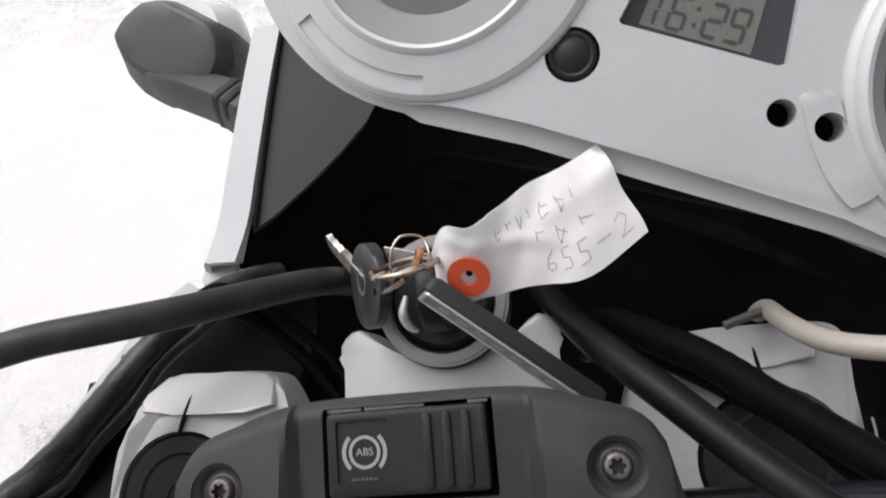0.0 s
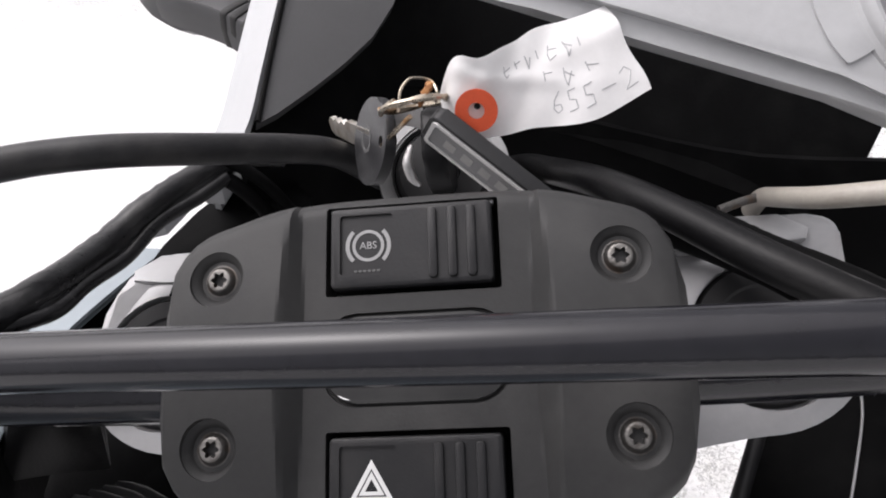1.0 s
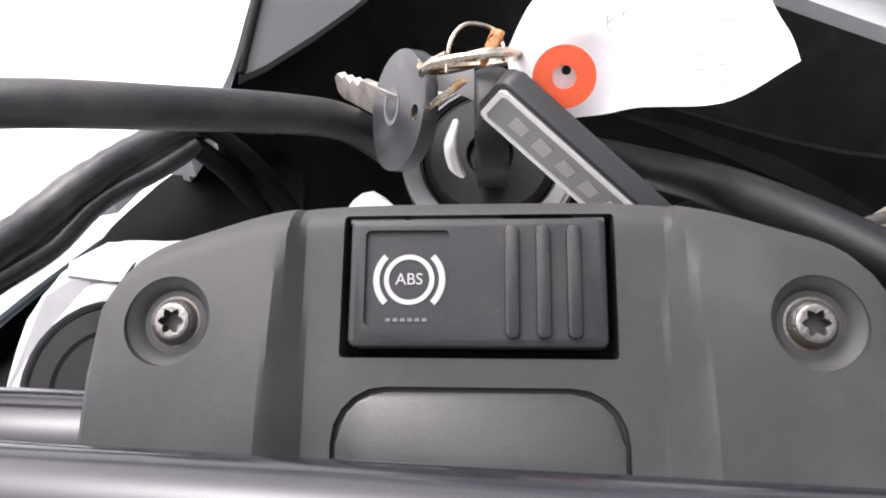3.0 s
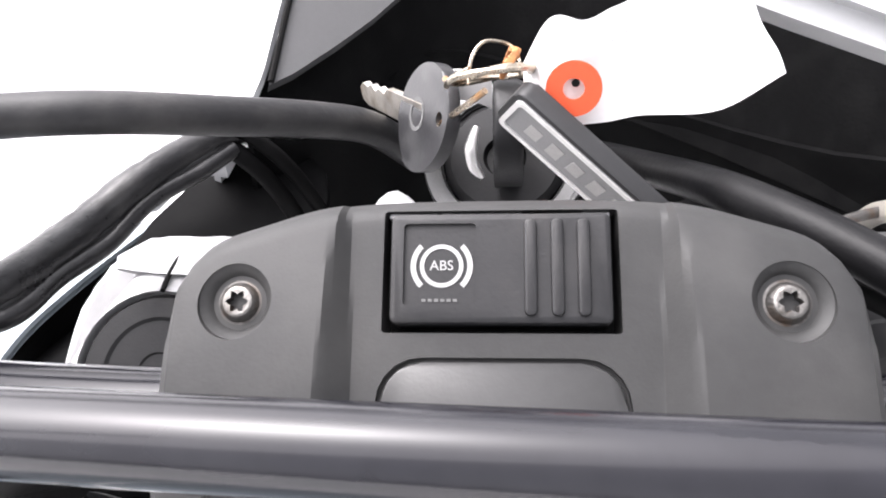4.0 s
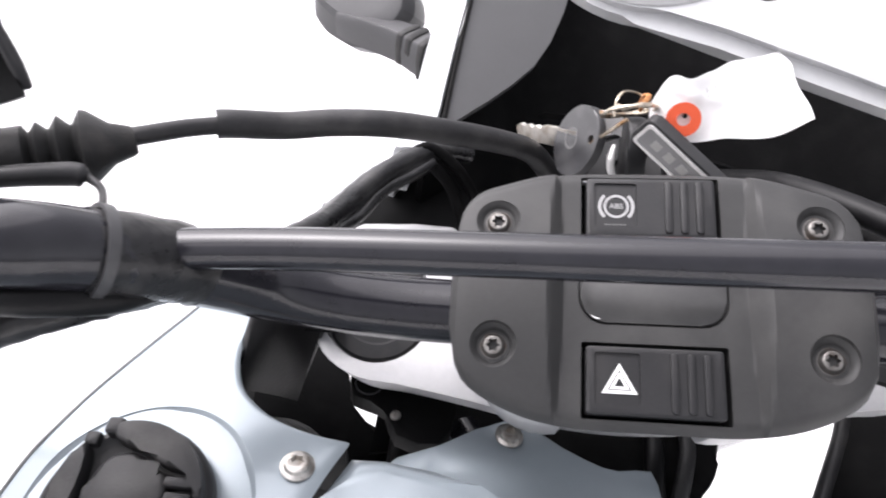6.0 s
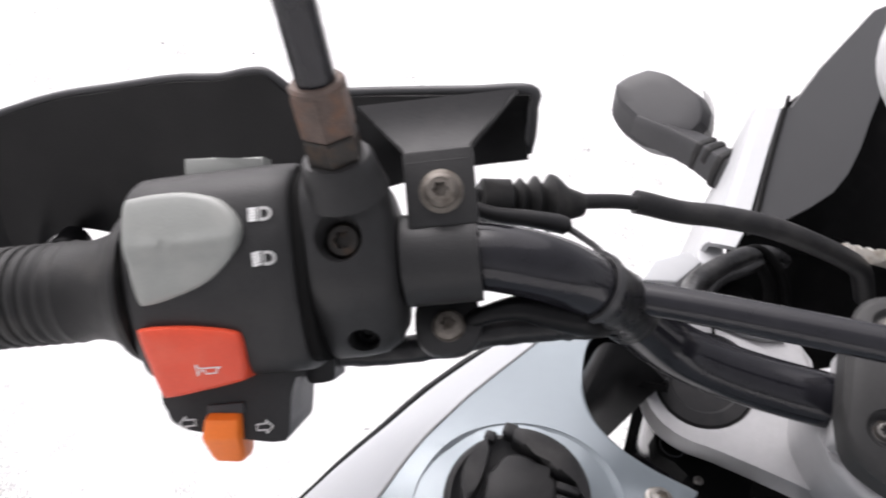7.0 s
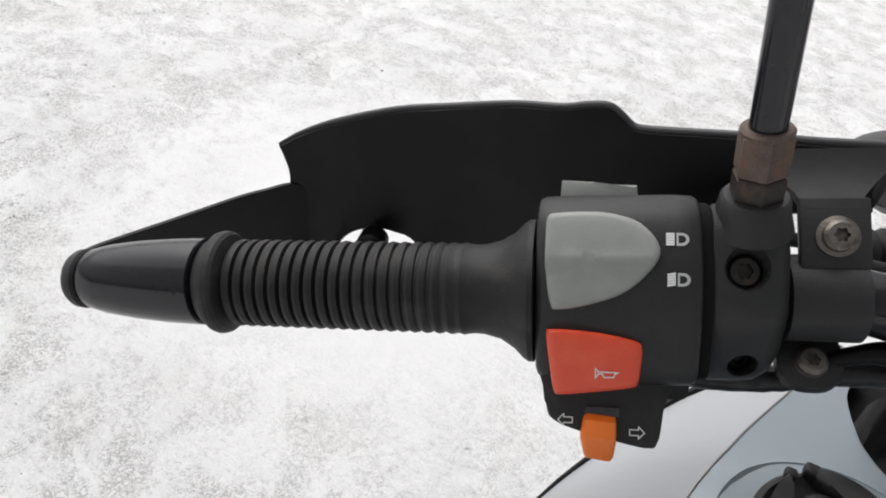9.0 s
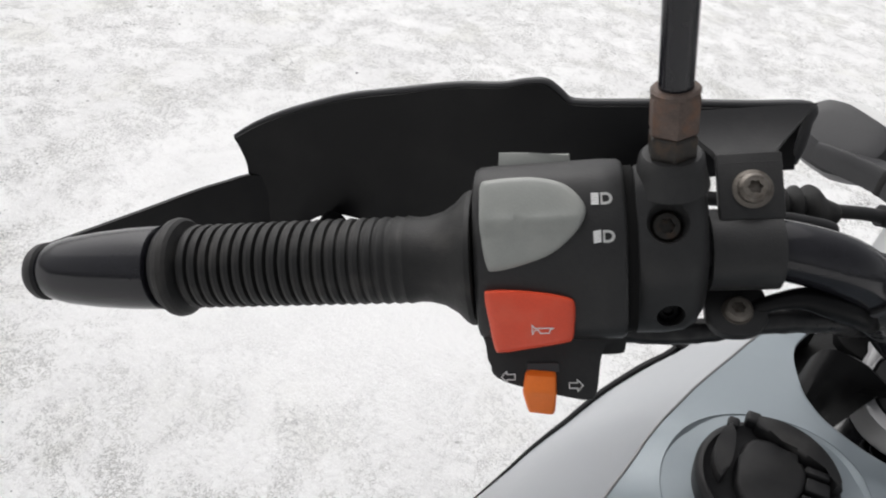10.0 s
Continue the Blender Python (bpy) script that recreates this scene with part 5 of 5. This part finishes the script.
mid = plate_on_tank([Vector(p + (0,)) for p in mid_front] + [Vector((90, -60, 0)), Vector((80, -190, 0)), Vector((-138, -190, 0)), Vector((-116.5, -90, 0)), Vector((-101.5, -36, 0)), Vector((-90, -2, 0))], 26, lift=-3.5, bevel=7)
part("centre_cover", mid, TANK, tank, "pale blue centre tank cover")
front_flange = moved(prism(smooth_loop([(-74, 26, 0), (-50, 42, 0), (-22, 60, 0), (-8, 55, 0), (10, 45, 0), (24, 42, 0), (38, 46, 0), (41, 30, 0), (38, 8, 0), (0, -4, 0), (-40, 4, 0)], 2), -3, 0, bevel=1), Matrix.Translation((0, 0, 1134)) @ Matrix.Rotation(radians(-3), 4, "X"))
part("front_flange", front_flange, TANK, tank, "pale blue bolted front flange")
for x, y, z in ((-98, 6.5, tank_z(-98, 6.5)), (-22, 50, 1133.5)):
    bolt = carved(lathe([(0, 5.8), (0.8, 5.8), (1.6, 4.6), (3.0, 4.2), (3.6, 3.2)], 32, ((0, 0, 0), (0, 0, 5))), [prism(star(0, 0, 1.8, 2.4), 1.6, 6)])
    part("tank_bolt", moved(bolt, Matrix.Translation((x, y, z)) @ Matrix.Rotation(radians(-8), 4, "X")), STEEL, tank, "steel torx tank bolt")

# parts in the steering opening, with near-black fillers added behind them
def guide_skin(u, v):
    """A black panel with a fold near its rear edge, from the bar down into the opening."""
    top = curve_at([(-133.4, 80, 1157), (-129.5, 79, 1168), (-116, 77, 1170), (-102, 70, 1168)], u)
    low = curve_at([(-140, 52, 1124), (-135, 48, 1140), (-126, 59, 1123), (-117.5, 69, 1105)], u)
    return Vector(top).lerp(low, v)


guide = part("steering_guide", sheet(guide_skin, 18, 8, 2), SHELL, bike, "black folded inner guide by the steering", WORLD)
# paler plastic than the guide gives this edge its lit look
part("guide_lip", tube([guide_skin(1, k / 6) for k in range(7)], 0.8, seg=8, res=3), SIGNAL, guide, "thin moulded lip of the guide, coloured paler as if lit")
part("guide_fold", tube([guide_skin(0.335, k / 6) for k in range(7)], [0.6, 0.9, 1.1, 1.2, 1.2, 1.0, 0.6], seg=10, res=3), SHELL, guide)
# added filler behind the guide, near-black in place of the shade there
part("guide_filler", sheet(lambda u, v: Vector((-143 + 41.5 * u, 73 - 7 * u + 4 * math.sin(math.pi * u), 1137 + 30.5 * u)).lerp(Vector((-168 + 74 * u, 124, 1092 + 47 * u)), 2.3 * v), 8, 10, 3), CAVITY, bike, "near-black filler panel under the bar", WORLD)
# added plate: imitates the shade below the tank and hides the pale ground
part("shade_plate", moved(prism([(-196, 76), (-74, 76), (-74, 120), (-108, 124), (-118, 200), (-196, 200)], -40, 0, bevel=8, seg=3), Matrix.Translation((0, 0, 1000))), CAVITY, bike, "near-black plate added to fill the dark below the tank", WORLD)
RIB_TIP, RIB_END = (Vector((-124.5, 74, 1075)), Vector((-125, 37, 1142))), (Vector((-96.5, 64.8, 1055)), Vector((-109, 28.5, 1122)))
rib_step = (RIB_TIP[1] - RIB_TIP[0]).normalized()
rib_rise = (RIB_END[0] - RIB_TIP[0]).cross(rib_step).normalized()
rib_rise = rib_rise if rib_rise.z > 0 else -rib_rise
duct = part("ribbed_duct", sheet(lambda u, v: RIB_TIP[0].lerp(RIB_TIP[1], -0.1 + 1.2 * u).lerp(RIB_END[0].lerp(RIB_END[1], -0.1 + 1.2 * u), v) - rib_rise * 1.5, 8, 8, 4), CAVITY, bike, "dark ribbed intake duct", WORLD)
for k in range(7):
    a, b = RIB_TIP[0].lerp(RIB_TIP[1], k / 6), RIB_END[0].lerp(RIB_END[1], k / 6)
    along, size = (b - a).normalized(), (b - a).length
    rows = [(0, 0.6, 0.2), (5, 2.8, 2.4), (12, 4.8, 4.2), (size - 4, 5.2, 4.2), (size - 1, 4.8, 3.0), (size, 3.0, -1.0)]
    outline = [(-1.0, -3, 0), (-0.95, 0, 0.1), (-0.45, 0, 0.75), (0.05, 0, 1.0), (0.4, 0, 0.85), (0.8, 0, 0.1), (0.9, -3, 0)]
    part("duct_rib", loft([[a + along * s + rib_step * w * f + rib_rise * (base + h * g) for f, base, g in outline] for s, w, h in rows]), DUCT, duct, angle=50)
# second added plate, for the dark behind the flange
part("shade_plate", moved(prism([(-74, 60), (-30, 60), (-30, 106), (-74, 106)], -40, 0, bevel=8, seg=3), Matrix.Translation((0, 0, 1020))), CAVITY, bike, "near-black plate added to fill the dark behind the tank flange", WORLD)
head_boot = part("headstock_boot", moved(prism(smooth_loop([(-8, 66, 0), (8, 46, 0), (30, 30, 0), (52, 22, 0), (58, 32, 0), (66, 46, 0), (76, 60, 0), (82, 82, 0), (74, 100, 0), (30, 104, 0), (2, 92, 0)], 3), -34, 0, bevel=5, seg=3), Matrix.Translation((0, 0, 1109))), CAVITY, bike, "black rubber boot over the steering head", WORLD)
part("boot_cable", tube([(46, 92, 1112), (47, 70, 1115), (45, 50, 1116), (46, 30, 1110), (48, 10, 1096)], 4.4, seg=14), SHELL, head_boot)
part("boot_cable", tube([(62, 92, 1110), (63, 72, 1114), (59, 54, 1115), (54, 36, 1110), (52, 14, 1096)], 3.6, seg=14), CABLE, head_boot)
# added plate that keeps the space under the yoke dark
stop = part("yoke_underplate", moved(prism(smooth_loop([(-91.4, 78, 0), (-92, 70, 0), (-89.6, 63.6, 0), (-82, 61.4, 0), (-74.4, 58.6, 0), (-68.3, 47.3, 0), (-50, 46, 0), (-44, 66, 0), (-52, 88, 0), (-74, 92, 0)], 2), -10, 0, bevel=1.4), Matrix.Translation((0, 0, 1125))), CAVITY, bike, "near-black plate added to fill the dark under the yoke", WORLD)
part("stop_ring", moved(annulus(0, 0, 5.6, 6.2, 0, 0.6), Matrix.Translation((-84, 70, 1125))), SIGNAL, stop)
part("stop_screw", lathe([(0, 2.4), (1.4, 2.2), (2.0, 1.4)], 20, ((-70, 56, 1124.8), (-70, 55.6, 1129))), WORN, stop, "small bright screw")
# the liner's near-black colour holds the shade of the opening
part("opening_liner", sheet(lambda u, v: curve_at([(x, y, 0) for x, y in hole_arc], u) + Vector((-1.0 + 2 * v, 0.6, tank_z(*curve_at([(x, y, 0) for x, y in hole_arc], u)[:2]) - 5 - 35 * v)), 20, 4, 2.5), CAVITY, bike, "black liner of the steering opening, darkened as if shaded", WORLD)
part("frame_tube", tube([(-40, 70, 1096), (-20, 40, 1100), (10, 0, 1100), (30, -60, 1096)], 10, seg=16), GLOSS, bike, "", WORLD)


def right_cowl(u, v):
    a = curve_at([(190, 150, 1050), (183, 131, 1050), (154, 78, 1050), (118, 10, 1046), (110, -60, 1040)], u)
    b = curve_at([(280, 150, 1075), (272, 110, 1080), (250, 60, 1080), (214, 0, 1076), (206, -70, 1070)], u)
    return Vector(a).lerp(b, v) + Vector((0, 0, 14 * math.sin(math.pi * v)))


part("cowl_piping", tube([right_cowl(k / 8, 0.42) + Vector((0, 0, 1.5)) for k in range(9)], 0.7, seg=8, res=3), YOKE, bike, "thin bright piping on the cowl", WORLD)
part("cowl_edge", tube([right_cowl(k / 8, 0.02) + Vector((0, 0, -1)) for k in range(9)], 4.5, seg=12, res=3), PLASTIC, bike, "rounded edge of the cowl", WORLD)
part("right_cowl", sheet(right_cowl, 12, 8, 4), CAVITY, bike, "black right tank cowl", WORLD)

# ---- keys and tag, hanging at the ignition lock ----
key = tagged(part("ignition_key", prism(smooth_loop([(0, 0, 0), (9, 3, 0), (12, 14, 0), (11, 26, 0), (4, 33, 0), (-4, 33, 0), (-11, 26, 0), (-12, 14, 0), (-9, 3, 0)], 4), -3.6, 3.6, bevel=1.6, seg=3, both=True), PLASTIC, None, "", BAR @ Matrix(((0, 0, 1, 0.001), (1, 0, 0, 0.069), (0, 1, 0, -0.067), (0, 0, 0, 1)))), label="black plastic headed key standing in the lock", category="key")
KEYM = BAR @ Matrix.Translation(Vector((-19.6, 73, -48)) * MM) @ Vector((-0.85, -0.1, 0.52)).to_track_quat("Z", "Y").to_matrix().to_4x4()
part("key_shank", tube([(-6.7, 67.6, -41), (-8, 62.5, -41.5), (-7.4, 59.2, -46), (-5.6, 57.6, -49)], [0.8, 1.6, 1.5, 0.7], seg=10), RIM, key, "bright chrome shank of the key", key.matrix_basis.inverted() @ BAR)
spare = tagged(part("spare_key", carved(prism([(13.5 * math.cos(2 * math.pi * i / 40), 15.5 * math.sin(2 * math.pi * i / 40)) for i in range(40)], -1.8, 1.8, bevel=0.9, both=True), [prism(circle(4.5, 9.5, 1.8, 16), -5, 5)]), KEYHEAD, None, "", KEYM), label="loose spare key with an oval black head", category="key")
blade_to = KEYM.inverted() @ (BAR @ (Vector((-44.5, 99, -85)) * MM)) / MM
blade_dir = (blade_to - Vector((0, 0, 0))).normalized()
to_eye = KEYM.to_3x3().inverted() @ (BAR.to_3x3() @ Vector((0.15, -0.6, 0.78)))
blade_side = to_eye.cross(blade_dir).normalized()
blade_side = blade_side if (BAR.to_3x3().inverted() @ (KEYM.to_3x3() @ blade_side)).y > 0 else -blade_side
bl = bmesh.new()
teeth = [(0, 4), (10, 4), (blade_to.length * 0.5, 4), (blade_to.length * 0.56, 2.2), (blade_to.length * 0.64, 3.4), (blade_to.length * 0.7, 1.8), (blade_to.length * 0.78, 3.2), (blade_to.length * 0.85, 2.0), (blade_to.length * 0.92, 3.0), (blade_to.length, 1.2), (blade_to.length * 0.985, -2.6), (blade_to.length * 0.9, -4), (0, -4)]
ups = blade_dir.cross(blade_side)
lo_v = [bl.verts.new(blade_dir * a + blade_side * b - ups * 1.1) for a, b in teeth]
hi_v = [bl.verts.new(blade_dir * a + blade_side * b + ups * 1.1) for a, b in teeth]
bl.faces.new(lo_v[::-1])
bl.faces.new(hi_v)
for i in range(len(teeth)):
    bl.faces.new((lo_v[i], lo_v[(i + 1) % len(teeth)], hi_v[(i + 1) % len(teeth)], hi_v[i]))
part("key_blade", bl, BRASS, spare, "cut nickel key blade")
part("head_emblem", annulus(-2, -2, 3.4, 4.4, 1.7, 2.0), DIMPRINT, spare)

ring_line = lambda r, k, tw: [(r * math.cos(a), r * math.sin(a), k * math.sin(2 * a) + tw * a) for a in [2 * math.pi * i / 24 for i in range(25)]]
RINGM = BAR @ Matrix.Translation(Vector((-3, 73, -26)) * MM) @ Vector((-0.15, 0.93, 0.33)).to_track_quat("Z", "Y").to_matrix().to_4x4()
ring_ob = tagged(part("key_ring", merged(tube(ring_line(9.8, 0.5, 0.25), 0.75, seg=8, res=2), moved(tube(ring_line(9.4, 0.6, 0.25), 0.75, seg=8, res=2), Matrix.Rotation(1.1, 4, "Z"))), RING, None, "", RINGM), label="rusty split ring holding the keys", category="key ring")
part("rust_knot", tube([(-0.5, 70, -20), (1.3, 72.5, -18), (2.8, 75.5, -19), (1.6, 77.5, -22), (0.2, 75, -24)], [0.6, 1.0, 0.9, 0.7, 0.5], seg=8, wobble=0.3), RUSTWIRE, ring_ob, "orange rusted knot", RINGM.inverted() @ BAR)
wire = tagged(part("tag_wire", tube([(-8, 73, -29), (-7.4, 78.1, -27.5), (-5.8, 81.6, -27.6), (-3.2, 83.2, -27.9), (1.6, 82.4, -29), (3.7, 77.6, -27.8), (3.6, 73, -24)], 0.4, seg=8), RING, None, "", BAR), label="thin wire loop through the ring", category="wire")
tagged(part("key_link", tube([(-17.5, 68, -44), (-13.5, 68.4, -37.5), (-9, 68.6, -31), (-4, 69.6, -25)], 0.8, seg=8), RING, None, "", BAR), label="short brass wire link to the spare key", category="wire")

fx = Vector((0.74, -0.6, -0.3)).normalized()
fy = Vector((0.39, -0.016, 0.92))
fy = (fy - fx * fy.dot(fx)).normalized()
fz = fx.cross(fy)
FOB_A = Vector((1.5, 66.6, -26))
fob_len = 58.0
FOBM = BAR @ Matrix(((fx.x, fy.x, fz.x, FOB_A.x * MM), (fx.y, fy.y, fz.y, FOB_A.y * MM), (fx.z, fy.z, fz.z, FOB_A.z * MM), (0, 0, 0, 1)))
fob = tagged(part("key_fob", prism(round_rect(fob_len / 2 - 0.3, 0.3, fob_len + 1.4, 14.2, 2.5), -3.6, 1, bevel=0.9, both=True), LEATHER, None, "", FOBM), label="black leather key fob with a metal plate", category="key fob")
part("fob_plate", prism(round_rect(fob_len / 2, -0.1, fob_len - 0.6, 12.6, 1.8), 0.8, 1.35), PLATE, fob, "dark engraved plate")
rim_o, rim_i = round_rect(fob_len / 2, -0.1, fob_len - 0.6, 12.6, 1.8), round_rect(fob_len / 2, -0.1, fob_len - 3.0, 10.0, 1.2)
part("plate_rim", carved(prism(rim_o, 1.3, 1.7), [prism(rim_i, 0, 4)]), RIM, fob, "bright plate rim")
for k in range(8):
    part("plate_mark", box((8.0 + 6.2 * k, -0.3, 1.42), (3.6, 4.6 if k % 2 else 4.2, 0.2), 0.08, 1), MARK, fob)

tag_top = [(4.6, 77, -27.5), (9.6, 81.2, -16), (16.8, 80.6, -15.5), (24.7, 86.1, -20), (32.1, 92.1, -23), (41.9, 97.5, -29), (54.4, 106, -37)]
tag_low = [(5, 69.2, -31), (10.7, 62.6, -30), (16.8, 63, -30), (25.6, 64.8, -31), (35.2, 65.4, -31), (48.5, 66.7, -31), (65.7, 79.1, -40.5)]


def tag_skin(u, v):
    p = curve_at(tag_top, u).lerp(curve_at(tag_low, u), v)
    k = 0.36 + 0.12 * math.sin(4 * u)
    fold = 2.6 * (v / k if v < k else (1 - v) / (1 - k)) * (0.35 + 0.65 * u) - 2.2 * math.sin(math.pi * v) * (1 - u) ** 2
    cross = 0.9 * max(0.0, 1 - abs(v - 0.25 - 0.8 * (u - 0.3)) / 0.12) * (1 if 0.15 < u < 0.75 else 0.3)
    small = 0.45 * math.sin(7 * u + 2.2 * v) * math.sin(3.1 * v) - 0.35 * math.sin(13 * u + 3 * v) * v + 0.2 * math.sin(31 * u + 9 * v)
    edge = 0.35 * math.sin(23 * u) * (v - 0.5)
    return p + Vector((0.5 * math.sin(9 * v) * u * u, edge, fold + cross + small))


def tag_point(u, v, lift=0.25):
    """A place on the tag, just above its paper."""
    p = tag_skin(u, v)
    n = (tag_skin(min(1, u + 0.01), v) - p).cross(tag_skin(u, max(0, v - 0.01)) - p)
    n = n.normalized() if n.length > 1e-9 else Vector((0, 0, 1))
    n = n if n.z > 0 else -n
    return p + n * lift


tag = tagged(part("paper_tag", sheet(tag_skin, 40, 18, 0.25), PAPER, None, "", BAR, angle=60), label="creased white paper tag with pencil writing", category="tag")


def pencil(chain):
    """A pencil stroke that follows the paper."""
    pts = []
    for (a, b), (c, d) in zip(chain, chain[1:]):
        for k in range(4):
            pts.append(tag_point(a + (c - a) * k / 4, b + (d - b) * k / 4))
    pts.append(tag_point(*chain[-1]))
    return tube(pts, 0.16, seg=5, res=1)


strokes = []
rnd = random.Random(11)
for row, u0, n, du in ((0.3, 0.46, 7, 0.064), (0.56, 0.68, 3, 0.085)):
    for k in range(n):
        u = u0 + k * du
        chain = [(u, row - 0.08), (u + rnd.uniform(-0.01, 0.02), row + 0.02), (u + rnd.uniform(0, 0.03), row + 0.09), (u + 0.03, row + rnd.uniform(-0.04, 0.06))]
        strokes.append(pencil([(min(0.97, a), b) for a, b in chain[:rnd.choice((2, 4, 4))]]))
        if rnd.random() < 0.6:
            strokes.append(pencil([(min(0.95, u), row + rnd.uniform(-0.06, 0)), (min(0.98, u + 0.035), row + rnd.uniform(-0.06, 0.02))]))
FIGURE = {"6": [(0.8, 1), (0.2, 0.6), (0, 0.2), (0.3, 0), (0.75, 0.15), (0.7, 0.4), (0.1, 0.35)], "5": [(0.9, 1), (0.25, 0.95), (0.2, 0.55), (0.7, 0.5), (0.7, 0.1), (0, 0)], "-": [(0, 0.5), (0.9, 0.5)], "2": [(0, 0.8), (0.5, 1), (0.8, 0.7), (0.3, 0.2), (0, 0), (0.9, 0.05)]}
for k, ch in enumerate("655-2"):
    strokes.append(pencil([(min(0.975, 0.69 + 0.058 * k + 0.044 * x), 0.88 - 0.2 * y) for x, y in FIGURE[ch]]))
for stroke in strokes:
    part("pencil_stroke", stroke, PENCIL, tag)
# small white sheet that makes the pale patch behind the ring
part("pale_scrap", sheet(lambda u, v: (-13 + 10 * u, 84 - 5 * v - 3 * u, -43 - 7 * v + 2 * math.sin(3 * u)), 6, 6, 0.3), PAPER, tag, "small white curved sheet behind the ring")
EY = Vector((15, 68.4, -22.6))
n_e = Vector((-0.1, -0.6, 0.79)).normalized()
eyelet = part("eyelet", merged(annulus(0, 0, 2.3, 6.0, -0.1, 0.5)), EYELET, tag, "red paper washer round the hole")
eyelet.matrix_basis = Matrix.Translation(EY * MM) @ n_e.to_track_quat("Z", "Y").to_matrix().to_4x4()
part("eyelet_hole", moved(prism(circle(0, 0, 0.9, 14), 0.1, 0.3), Matrix.Translation((0.2, 1.3, 0))), DARKGAP, tag, m=eyelet.matrix_basis.copy())
